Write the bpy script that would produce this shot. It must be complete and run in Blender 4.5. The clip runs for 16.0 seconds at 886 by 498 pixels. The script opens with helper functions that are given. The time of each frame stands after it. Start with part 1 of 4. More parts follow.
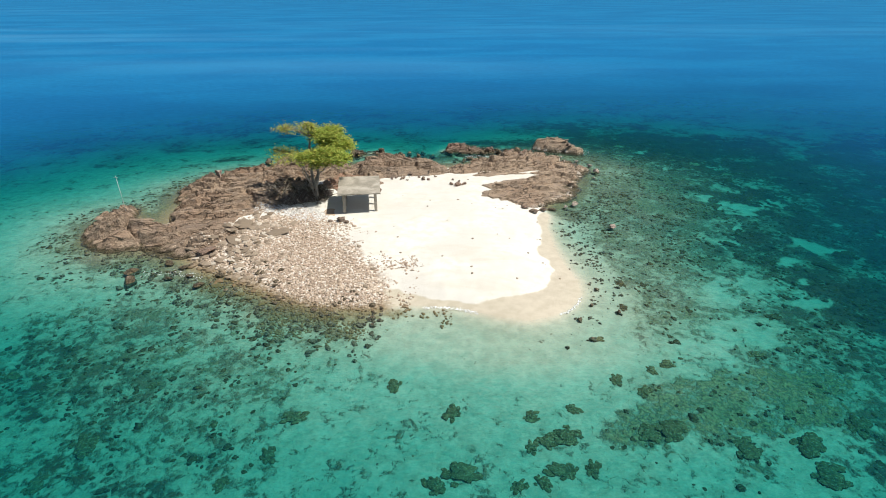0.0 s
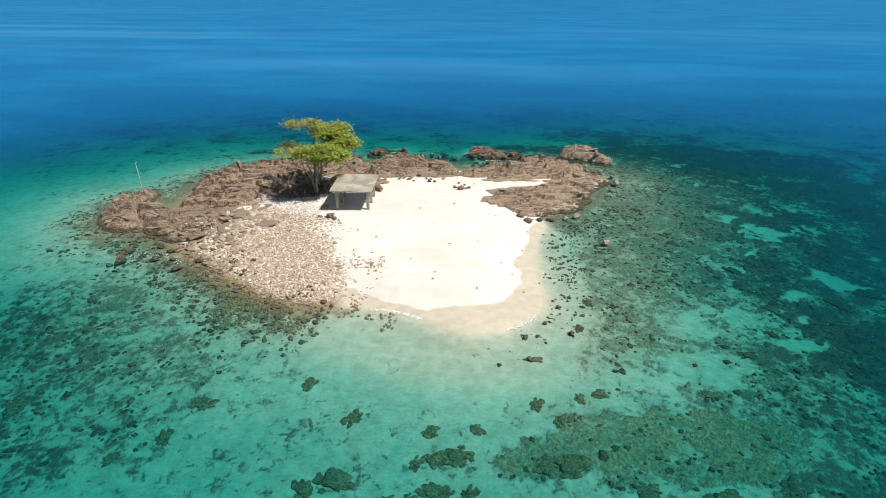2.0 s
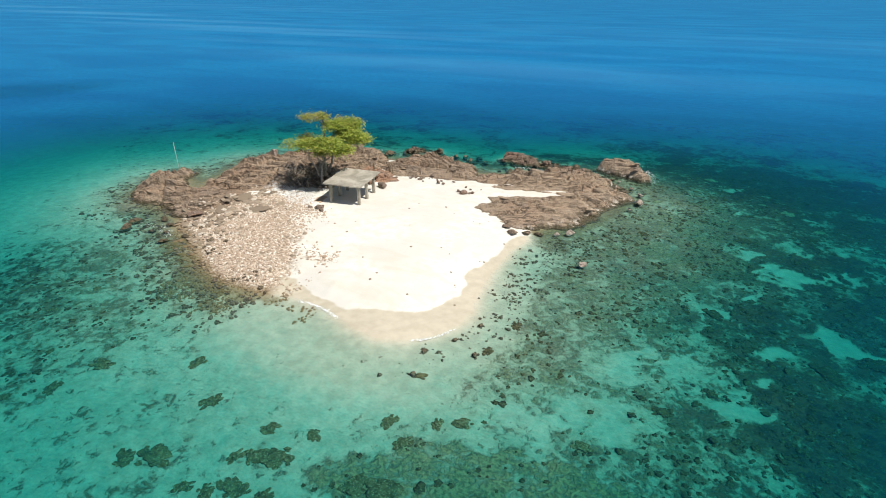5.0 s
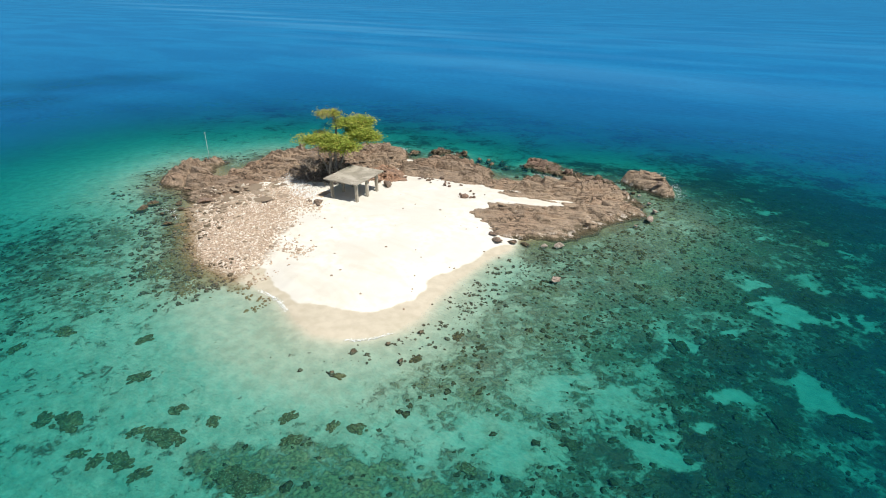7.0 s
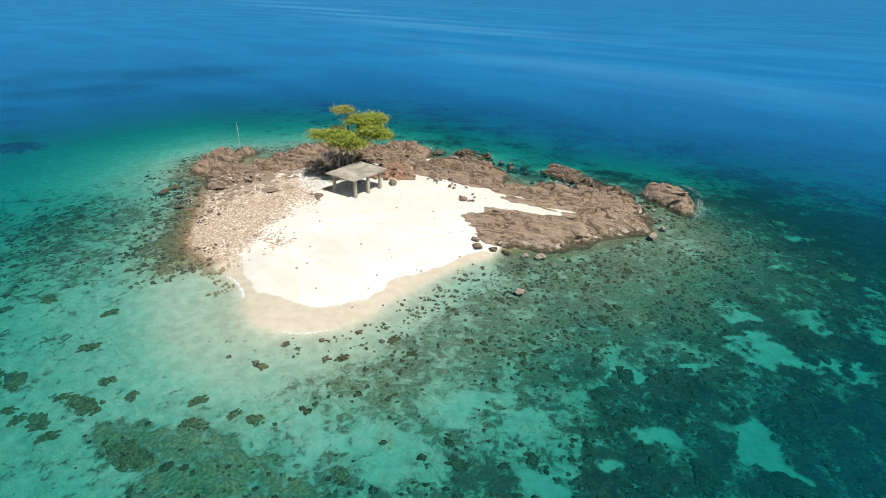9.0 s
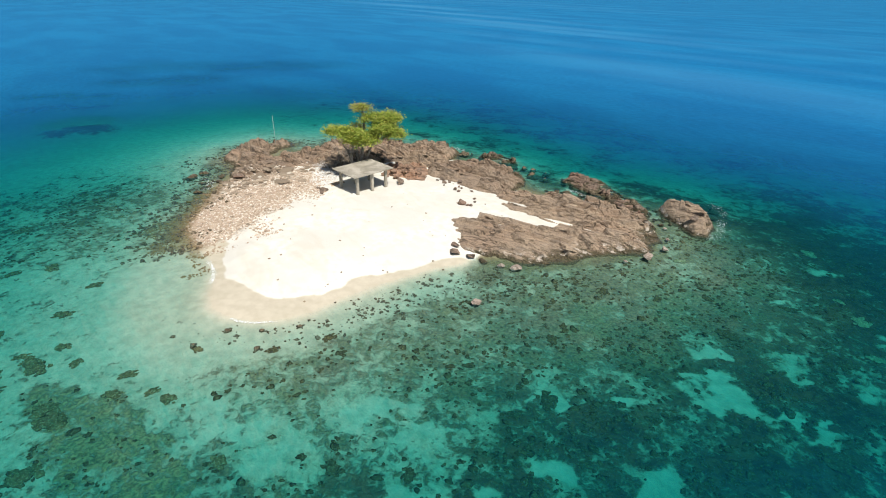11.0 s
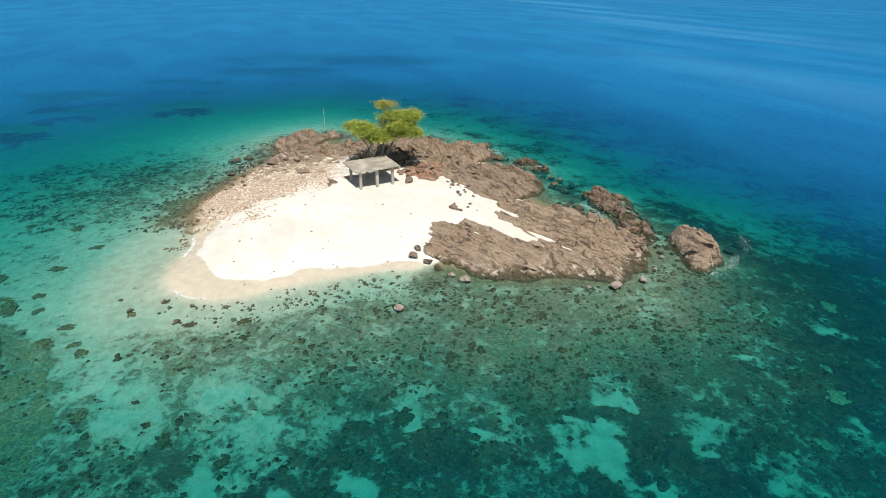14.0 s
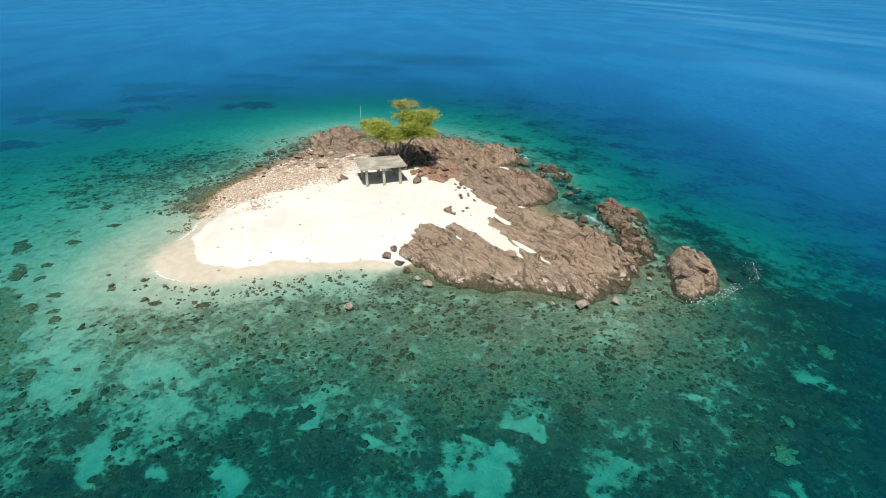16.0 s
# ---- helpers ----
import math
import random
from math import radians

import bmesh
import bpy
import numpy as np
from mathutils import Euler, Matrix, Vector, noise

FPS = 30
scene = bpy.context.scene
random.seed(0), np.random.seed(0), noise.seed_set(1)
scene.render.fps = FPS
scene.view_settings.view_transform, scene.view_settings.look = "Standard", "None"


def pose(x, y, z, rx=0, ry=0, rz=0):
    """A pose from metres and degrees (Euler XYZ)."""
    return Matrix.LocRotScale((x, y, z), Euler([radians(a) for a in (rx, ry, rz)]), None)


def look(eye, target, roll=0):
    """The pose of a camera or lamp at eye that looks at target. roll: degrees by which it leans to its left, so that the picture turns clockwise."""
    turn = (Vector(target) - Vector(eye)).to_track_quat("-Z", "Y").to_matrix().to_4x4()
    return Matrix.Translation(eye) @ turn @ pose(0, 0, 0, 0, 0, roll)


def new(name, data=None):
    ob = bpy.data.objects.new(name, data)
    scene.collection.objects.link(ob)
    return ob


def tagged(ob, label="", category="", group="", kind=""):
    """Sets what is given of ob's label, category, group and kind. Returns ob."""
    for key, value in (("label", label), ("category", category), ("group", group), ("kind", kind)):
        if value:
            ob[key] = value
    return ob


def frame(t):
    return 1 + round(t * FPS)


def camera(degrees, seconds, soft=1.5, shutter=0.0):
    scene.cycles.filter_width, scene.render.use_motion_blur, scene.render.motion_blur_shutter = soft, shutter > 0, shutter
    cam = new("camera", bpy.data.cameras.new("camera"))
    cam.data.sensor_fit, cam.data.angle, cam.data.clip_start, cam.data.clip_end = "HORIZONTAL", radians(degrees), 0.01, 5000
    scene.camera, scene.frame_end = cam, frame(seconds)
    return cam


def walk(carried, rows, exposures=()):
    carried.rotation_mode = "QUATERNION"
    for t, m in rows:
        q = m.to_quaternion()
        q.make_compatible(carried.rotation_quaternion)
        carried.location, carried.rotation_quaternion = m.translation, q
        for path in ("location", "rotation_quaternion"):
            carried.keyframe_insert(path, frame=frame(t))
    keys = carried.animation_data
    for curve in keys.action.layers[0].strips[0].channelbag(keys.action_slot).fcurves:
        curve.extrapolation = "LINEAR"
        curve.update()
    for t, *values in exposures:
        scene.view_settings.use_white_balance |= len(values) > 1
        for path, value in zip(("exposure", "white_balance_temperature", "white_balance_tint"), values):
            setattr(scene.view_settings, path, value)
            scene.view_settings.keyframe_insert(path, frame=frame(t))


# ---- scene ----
cam = camera(78.3, 16.0, soft=1.0)
METRES, EYE, TILT, LEAN, TURN = 88.04, 24.65, 0.0, 0.0, 0.0
ROWS = [
    (0.0, 0.0, 0.0, 0.0, -0.15, -26.09, 0.31),
    (0.5, 0.0307, 0.0034, -0.0011, 2.28, -26.01, 0.29),
    (1.0, 0.0612, 0.0081, -0.002, 4.69, -25.95, 0.27),
    (1.5, 0.0912, 0.0139, -0.0028, 7.13, -25.89, 0.22),
    (2.0, 0.1214, 0.0211, -0.0035, 9.55, -25.83, 0.2),
    (2.5, 0.1509, 0.0295, -0.0043, 11.96, -25.79, 0.16),
    (3.0, 0.18, 0.0392, -0.0053, 14.42, -25.73, 0.13),
    (3.5, 0.2085, 0.0499, -0.0062, 16.84, -25.71, 0.08),
    (4.0, 0.2365, 0.062, -0.007, 19.21, -25.7, 0.03),
    (6.5, 0.3698, 0.1384, -0.0094, 31.67, -25.49, -0.28),
    (7.0, 0.3938, 0.1567, -0.009, 34.08, -25.53, -0.32),
    (7.5, 0.4172, 0.176, -0.0087, 36.55, -25.56, -0.38),
    (8.0, 0.4398, 0.1965, -0.0084, 38.99, -25.61, -0.45),
    (8.5, 0.4616, 0.218, -0.0083, 41.44, -25.65, -0.46),
    (9.0, 0.4826, 0.2403, -0.0082, 43.92, -25.68, -0.5),
    (11.5, 0.5744, 0.3679, -0.0037, 56.84, -26.0, -0.7),
    (12.0, 0.5896, 0.3957, -0.0026, 59.39, -26.09, -0.66),
    (12.5, 0.6037, 0.4245, -0.0016, 61.93, -26.17, -0.65),
    (13.0, 0.6166, 0.454, -0.001, 64.48, -26.24, -0.63),
    (13.5, 0.6282, 0.4844, -0.0006, 67.0, -26.28, -0.54),
    (14.0, 0.6383, 0.5151, -0.0001, 69.53, -26.34, -0.47),
    (14.5, 0.6467, 0.5466, 0.0003, 72.13, -26.39, -0.42),
    (15.0, 0.6539, 0.5785, -0.0001, 74.77, -26.38, -0.32),
    (15.5, 0.6593, 0.6104, -0.0, 77.44, -26.38, -0.28),
    (16.0, 0.6633, 0.6425, -0.0, 80.09, -26.36, -0.23),
]
walk(cam, [(t, pose(0, 0, EYE, TILT, LEAN, TURN) @ pose(METRES * x, METRES * y, METRES * z, 90 + pitch, roll, yaw)) for t, x, y, z, yaw, pitch, roll in ROWS])

# ================= world, sun, exposure =================
SUN_EL, SUN_AZ = 58.0, -10.0          # degrees above the sea; azimuth from +x
sky_world = bpy.data.worlds.new("sky")
scene.world = sky_world
sky_world.use_nodes = True
wn = sky_world.node_tree
sky_tex = wn.nodes.new("ShaderNodeTexSky")
sky_tex.sky_type = "NISHITA"
sky_tex.sun_disc = False
sky_tex.sun_elevation = radians(SUN_EL)
sky_tex.sun_rotation = radians(90 - SUN_AZ)
wn.links.new(sky_tex.outputs[0], wn.nodes["Background"].inputs[0])
wn.nodes["Background"].inputs[1].default_value = 0.06
sun_data = bpy.data.lights.new("sun", "SUN")
sun_data.energy, sun_data.angle, sun_data.color = 4.6, radians(0.53), (1.0, 0.955, 0.88)
sun_far = Vector((math.cos(radians(SUN_AZ)) * math.cos(radians(SUN_EL)), math.sin(radians(SUN_AZ)) * math.cos(radians(SUN_EL)), math.sin(radians(SUN_EL))))
new("sun", sun_data).matrix_world = look(tuple(sun_far * 300), (0, 0, 0))
scene.view_settings.exposure = 0.36

# ================= node helpers =================


class Nodes:
    """A node material under construction."""

    def __init__(self, name):
        self.m = bpy.data.materials.new(name)
        self.m.use_nodes = True
        self.t = self.m.node_tree
        self.t.nodes.clear()
        self.out = self.t.nodes.new("ShaderNodeOutputMaterial")

    def put(self, socket, v):
        if isinstance(v, bpy.types.NodeSocket):
            self.t.links.new(v, socket)
        elif isinstance(v, tuple) and len(v) == 3 and socket.type == "RGBA":
            socket.default_value = (*v, 1)
        else:
            socket.default_value = v

    def node(self, kind, ins=None):
        n = self.t.nodes.new(kind)
        for k, v in (ins or {}).items():
            self.put(n.inputs[k], v)
        return n

    def math(self, op, a, b=0.0, c=0.0, clamp=False):
        n = self.node("ShaderNodeMath", {0: a, 1: b, 2: c})
        n.operation, n.use_clamp = op, clamp
        return n.outputs[0]

    def mix(self, f, a, b, blend="MIX"):
        n = self.t.nodes.new("ShaderNodeMix")
        n.data_type, n.blend_type, n.clamp_factor = "RGBA", blend, True
        self.put(n.inputs[0], f), self.put(n.inputs[6], a), self.put(n.inputs[7], b)
        return n.outputs[2]

    def place(self, scale=(1, 1, 1), turn=0.0, obj=False):
        if obj:
            src = self.node("ShaderNodeTexCoord").outputs["Object"]
        else:
            src = self.node("ShaderNodeNewGeometry").outputs["Position"]
        n = self.node("ShaderNodeMapping", {"Vector": src, "Scale": scale, "Rotation": (0, 0, radians(turn))})
        return n.outputs[0]

    def beds(self, vec, run, along, across):
        """Coordinates stretched along rock beds that run at an angle, in degrees."""
        n = self.node("ShaderNodeMapping", {"Vector": vec})
        n.vector_type = "TEXTURE"
        self.put(n.inputs["Rotation"], (0, 0, radians(run)))
        self.put(n.inputs["Scale"], (along, across, across * 2.0))
        return n.outputs[0]

    def noise(self, vec, scale, detail=4.0, rough=0.55, warp=0.0):
        n = self.node("ShaderNodeTexNoise", {"Vector": vec, "Scale": scale, "Detail": detail, "Roughness": rough, "Distortion": warp})
        return n.outputs[0]

    def cells(self, vec, scale, feature="F1"):
        n = self.node("ShaderNodeTexVoronoi", {"Vector": vec, "Scale": scale})
        n.feature = feature
        return n

    def step(self, v, lo, hi, a=0.0, b=1.0):
        n = self.node("ShaderNodeMapRange", {"Value": v, "From Min": lo, "From Max": hi, "To Min": a, "To Max": b})
        n.interpolation_type = "SMOOTHSTEP"
        return n.outputs[0]

    def attr(self, name):
        n = self.t.nodes.new("ShaderNodeAttribute")
        n.attribute_name = name
        return n.outputs["Fac"]

    def bump(self, height, strength=0.4, dist=0.05):
        return self.node("ShaderNodeBump", {"Height": height, "Strength": strength, "Distance": dist}).outputs[0]

    def height_of(self):
        return self.node("ShaderNodeSeparateXYZ", {0: self.node("ShaderNodeNewGeometry").outputs["Position"]}).outputs[2]

    def surface(self, colour, rough=0.8, normal=None, spec=0.3, metal=0.0):
        p = self.node("ShaderNodeBsdfPrincipled", {"Base Color": colour, "Roughness": rough, "Specular IOR Level": spec, "Metallic": metal})
        if normal is not None:
            self.put(p.inputs["Normal"], normal)
        self.t.links.new(p.outputs[0], self.out.inputs[0])
        return self.m


# ================= materials =================
WATER_LOSS = (0.63, 0.148, 0.146)      # red, green, blue light lost in each metre of depth


def make_ground():
    """Dry and wet coral sand, pebbly rubble, and below the sea sand with algae and coral cover."""
    n = Nodes("sand_and_seabed")
    p = n.place()
    z = n.height_of()
    fine, mid, big = n.noise(p, 9.0, 5), n.noise(p, 1.1, 4), n.noise(p, 0.16, 3)
    dry = n.mix(n.step(mid, 0.35, 0.7), (0.69, 0.668, 0.60), (0.60, 0.575, 0.505))
    dry = n.mix(n.step(big, 0.42, 0.62), dry, (0.63, 0.605, 0.55))
    dry = n.mix(n.step(n.noise(n.place((0.5, 1.6, 1), 12), 0.30, 5, 0.6, 0.8), 0.46, 0.70, 0, 0.4), dry, (0.56, 0.51, 0.41))
    dry = n.mix(n.step(fine, 0.55, 0.8, 0, 0.35), dry, (0.5, 0.43, 0.33))
    # damp tan band reached by the swash
    deep = n.attr("depth")
    damp = n.step(n.math("ADD", n.attr("damp"), n.math("MULTIPLY", n.math("SUBTRACT", mid, 0.5), 0.35)), 0.30, 0.62)
    sand = n.mix(damp, dry, n.mix(n.step(mid, 0.3, 0.7), (0.53, 0.478, 0.375), (0.46, 0.41, 0.315)))
    under = n.step(deep, 0.0, 0.28)
    sand = n.mix(under, sand, n.mix(n.step(mid, 0.3, 0.7), (0.46, 0.445, 0.345), (0.35, 0.345, 0.265)))
    sand = n.mix(n.step(big, 0.35, 0.65, 0, 0.35), sand, n.mix(1.0, sand, (0.78, 0.80, 0.76), "MULTIPLY"))
    # rubble: small shards of coral and stone
    cell = n.cells(p, 4.5)
    shard = n.node("ShaderNodeSeparateColor", {0: cell.outputs["Color"]})
    peb = n.mix(n.step(shard.outputs[0], 0.2, 0.9), (0.32, 0.245, 0.17), (0.60, 0.50, 0.39))
    peb = n.mix(n.step(shard.outputs[1], 0.75, 0.9), peb, (0.70, 0.64, 0.56))
    peb = n.mix(n.step(cell.outputs["Distance"], 0.45, 0.75, 0, 0.6), peb, (0.12, 0.08, 0.055))
    algae = n.step(z, 0.28, -0.1)
    peb = n.mix(n.math("MULTIPLY", algae, 0.85), peb, n.mix(mid, (0.13, 0.09, 0.03), (0.22, 0.155, 0.06)))
    r = n.math("ADD", n.attr("rubble"), n.math("MULTIPLY", n.math("SUBTRACT", n.noise(p, 0.9, 4), 0.5), 0.9))
    ground = n.mix(n.step(r, 0.42, 0.80, 0, 0.92), sand, peb)
    # living cover of the seabed: tufts and clumps of coral and weed in ragged patches
    clump, tuft, bit = n.noise(p, 0.50, 4, 0.55, 0.5), n.noise(p, 1.5, 5, 0.6, 0.6), n.noise(p, 4.2, 4, 0.65, 0.4)
    ragged = n.math("ADD", n.math("MULTIPLY", clump, 0.34), n.math("ADD", n.math("MULTIPLY", tuft, 0.36), n.math("MULTIPLY", bit, 0.30)))
    thick = n.math("ADD", n.attr("cover"), n.math("MULTIPLY", n.math("SUBTRACT", ragged, 0.5), 4.2))
    off = n.step(deep, 0.05, 0.5)
    living = n.math("MULTIPLY", n.step(thick, 0.40, 0.78, 0, 1.0), n.math("MULTIPLY", off, n.step(deep, 1.0, 2.8, 0.74, 0.96)))
    heart = n.math("MULTIPLY", n.step(thick, 0.54, 0.95), n.step(deep, 1.3, 3.0, 0.15, 1.0))
    # a thin film of turf greys the sand between the clumps
    turf = n.math("MULTIPLY", n.step(n.math("ADD", n.attr("cover"), n.math("MULTIPLY", n.math("SUBTRACT", tuft, 0.5), 0.9)), 0.05, 0.60, 0.14, 0.60), off)
    ground = n.mix(turf, ground, n.mix(n.step(bit, 0.35, 0.65), (0.13, 0.125, 0.07), (0.34, 0.33, 0.22)))
    brown = n.mix(n.step(bit, 0.36, 0.64), (0.060, 0.044, 0.028), (0.20, 0.140, 0.080))
    olive = n.mix(n.step(bit, 0.34, 0.64), (0.050, 0.046, 0.022), (0.20, 0.175, 0.085))
    growth = n.mix(n.step(n.noise(p, 0.20, 3), 0.40, 0.60), brown, olive)
    growth = n.mix(n.math("MULTIPLY", heart, 0.97), growth, n.mix(n.step(tuft, 0.42, 0.62), (0.014, 0.012, 0.011), (0.11, 0.056, 0.032)))
    growth = n.mix(n.step(n.noise(p, 9.0, 4, 0.7, 0.3), 0.57, 0.70, 0, 0.4), growth, (0.30, 0.25, 0.15))
    weed = n.mix(n.step(bit, 0.34, 0.66), (0.105, 0.076, 0.034), (0.29, 0.215, 0.10))
    growth = n.mix(n.attr("weed"), growth, weed)
    colour = n.mix(living, ground, growth)
    lumps = n.math("ADD", n.math("MULTIPLY", fine, 0.35), n.math("MULTIPLY", n.math("MULTIPLY", living, n.math("ADD", tuft, bit)), 1.6))
    lumps = n.math("ADD", lumps, n.math("MULTIPLY", n.noise(n.place((1, 2.2, 1), 25), 1.9, 3), n.math("MULTIPLY", under, 0.7)))
    return n.surface(colour, n.math("SUBTRACT", 0.9, n.math("MULTIPLY", damp, 0.35)), n.bump(lumps, 0.7, 0.12), 0.25)


def make_water():
    """Clear sea: it takes the red, then the blue and green, of what lies below, and adds its own scattered blue."""
    n = Nodes("sea_water")
    d = n.attr("depth")
    chop = n.noise(n.place((1, 1.9, 1), 24), 0.55, 4, 0.6, 0.4)
    small = n.noise(n.place((1, 1.6, 1), 10), 2.6, 3, 0.6, 0.5)
    # ripple light and dark put in the tint: crests and troughs change its depth
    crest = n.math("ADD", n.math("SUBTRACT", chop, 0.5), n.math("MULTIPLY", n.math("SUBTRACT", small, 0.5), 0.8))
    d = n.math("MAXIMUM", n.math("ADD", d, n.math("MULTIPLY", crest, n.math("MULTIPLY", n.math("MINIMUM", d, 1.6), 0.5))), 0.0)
    # bright net of light that crests gather, painted in by thinning the depth tint
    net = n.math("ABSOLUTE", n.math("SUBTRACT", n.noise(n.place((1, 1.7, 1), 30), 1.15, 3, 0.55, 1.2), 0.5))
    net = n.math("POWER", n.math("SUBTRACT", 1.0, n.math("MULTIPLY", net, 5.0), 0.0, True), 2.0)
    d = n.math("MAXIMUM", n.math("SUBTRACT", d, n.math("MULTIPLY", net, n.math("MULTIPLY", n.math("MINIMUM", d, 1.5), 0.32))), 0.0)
    keep = []
    for k in WATER_LOSS:
        keep.append(n.math("POWER", 2.71828, n.math("MULTIPLY", d, -k)))
    tint = n.node("ShaderNodeCombineColor", {0: keep[0], 1: keep[1], 2: keep[2]}).outputs[0]
    clear = n.node("ShaderNodeBsdfTransparent", {"Color": tint})
    body = n.mix(n.step(d, 3.0, 8.0), (0.003, 0.092, 0.150), (0.004, 0.098, 0.245))
    body = n.mix(n.step(d, 8.0, 19.0), body, (0.009, 0.150, 0.345))
    blotch = n.noise(n.place((1, 2.4, 1), -15), 0.018, 4, 0.55, 0.5)
    body = n.mix(n.step(blotch, 0.36, 0.66), n.mix(1.0, body, (0.80, 0.84, 0.90), "MULTIPLY"), n.mix(1.0, body, (1.06, 1.05, 1.03), "MULTIPLY"))
    # light and dark sides of ripples painted into the water's own colour
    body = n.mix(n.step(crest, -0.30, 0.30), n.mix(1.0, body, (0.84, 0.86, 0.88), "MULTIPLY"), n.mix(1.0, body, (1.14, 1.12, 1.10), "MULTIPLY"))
    haze = n.math("SUBTRACT", 1.0, n.math("POWER", 2.71828, n.math("MULTIPLY", n.math("POWER", n.math("MULTIPLY", d, 0.108), 1.7), -1.0)))
    own = n.node("ShaderNodeBsdfDiffuse", {"Color": n.mix(haze, (0.0, 0.0, 0.0), body)})
    inside = n.node("ShaderNodeAddShader", {0: clear.outputs[0], 1: own.outputs[0]})
    # wind ripples on three scales
    swell = n.noise(n.place((1, 3.0, 1), 24), 0.09, 2)
    wave = n.math("ADD", n.math("MULTIPLY", chop, 0.5), n.math("ADD", n.math("MULTIPLY", small, 0.14), n.math("MULTIPLY", swell, 1.2)))
    normal = n.bump(wave, 0.30, 0.30)
    # far slicks: their brighter sky reflection is painted as a pale blue diffuse
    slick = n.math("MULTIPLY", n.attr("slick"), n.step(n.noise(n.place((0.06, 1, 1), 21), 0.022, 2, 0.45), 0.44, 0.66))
    fres = n.node("ShaderNodeFresnel", {"IOR": 1.33, "Normal": normal}).outputs[0]
    gloss = n.node("ShaderNodeBsdfGlossy", {"Color": (0.25, 0.68, 1.0), "Roughness": 0.12, "Normal": normal})
    slick_sheen = n.node("ShaderNodeBsdfDiffuse", {"Color": (0.10, 0.34, 0.55)})
    inside = n.node("ShaderNodeMixShader", {0: n.math("MULTIPLY", slick, 0.30), 1: inside.outputs[0], 2: slick_sheen.outputs[0]})
    full = n.node("ShaderNodeMixShader", {0: n.math("MULTIPLY", fres, 0.30), 1: inside.outputs[0], 2: gloss.outputs[0]})
    n.t.links.new(full.outputs[0], n.out.inputs[0])
    return n.m


def make_rock(name, light, dark, red, wet=True, white=0.0, turn=20.0):
    """Weathered bedded rock, dark and weedy near the sea, with salt and barnacle white where asked."""
    n = Nodes(name)
    p = n.place()
    z = n.height_of()
    grain, mid, big = n.noise(p, 7.0, 6, 0.65), n.noise(p, 1.3, 5, 0.6), n.noise(p, 0.23, 4)
    bed = n.noise(n.beds(p, turn, 3.0, 0.35), 1.0, 5, 0.6, 0.6)
    # open joints, long ones along the beds and short ones between them
    wobble = n.node("ShaderNodeTexNoise", {"Vector": p, "Scale": 0.5, "Detail": 4.0}).outputs["Color"]
    bent = n.node("ShaderNodeVectorMath", {0: p, 1: wobble})
    bent.operation = "ADD"
    bent = bent.outputs[0]
    strata = n.noise(n.beds(bent, turn, 2.2, 0.16), 1.0, 5, 0.62, 0.3)
    short_joint = n.step(n.cells(n.beds(bent, turn + 5, 3.4, 0.8), 1.0, "DISTANCE_TO_EDGE").outputs["Distance"], 0.045, 0.012, 0, 0.7)
    joint = n.math("MULTIPLY", short_joint, n.step(big, 0.36, 0.60))
    c = n.mix(n.step(mid, 0.28, 0.62), n.mix(0.25, dark, light), light)
    c = n.mix(n.step(big, 0.42, 0.62, 0, 0.8), c, red)
    c = n.mix(n.step(n.noise(p, 0.6, 5, 0.65, 0.5), 0.50, 0.66, 0, 0.65), c, n.mix(0.5, dark, (0.25, 0.215, 0.18)))
    c = n.mix(n.step(bed, 0.54, 0.72, 0, 0.40), c, n.mix(0.5, dark, (0.08, 0.06, 0.045)))
    c = n.mix(n.step(strata, 0.52, 0.64, 0, 0.55), c, n.mix(0.6, dark, (0.05, 0.04, 0.03)))
    c = n.mix(n.step(strata, 0.44, 0.32, 0, 0.40), c, n.mix(0.5, light, (0.50, 0.42, 0.33)))
    c = n.mix(n.step(grain, 0.54, 0.72, 0, 0.6), c, n.mix(0.5, light, (0.5, 0.43, 0.36)))
    c = n.mix(n.step(grain, 0.48, 0.30, 0, 0.7), c, (0.05, 0.036, 0.027))
    c = n.mix(joint, c, (0.022, 0.018, 0.014))
    own = n.node("ShaderNodeObjectInfo").outputs["Random"]
    c = n.mix(n.math("MULTIPLY", own, 0.35), c, n.mix(0.5, dark, (0.16, 0.13, 0.11)))
    if wet:
        tide = n.math("ADD", z, n.math("MULTIPLY", n.math("SUBTRACT", mid, 0.5), 0.9))
        c = n.mix(n.step(tide, 0.50, 0.12, 0, 0.94), c, n.mix(n.step(grain, 0.35, 0.65), (0.030, 0.026, 0.016), (0.13, 0.105, 0.055)))
    if white:
        band = n.math("MULTIPLY", n.step(z, 0.0, 0.15), n.step(z, 0.65, 0.3))
        c = n.mix(n.math("MULTIPLY", n.math("MULTIPLY", band, n.step(n.noise(p, 0.9, 5, 0.7), 0.52, 0.62)), white), c, (0.62, 0.55, 0.47))
    h = n.math("ADD", n.math("MULTIPLY", grain, 1.0), n.math("ADD", n.math("MULTIPLY", mid, 1.2), n.math("MULTIPLY", strata, -2.4)))
    h = n.math("SUBTRACT", h, n.math("MULTIPLY", joint, 1.4))
    return n.surface(c, n.step(z, 0.0, 0.5, 0.45, 0.9), n.bump(h, 1.0, 0.13), 0.3)


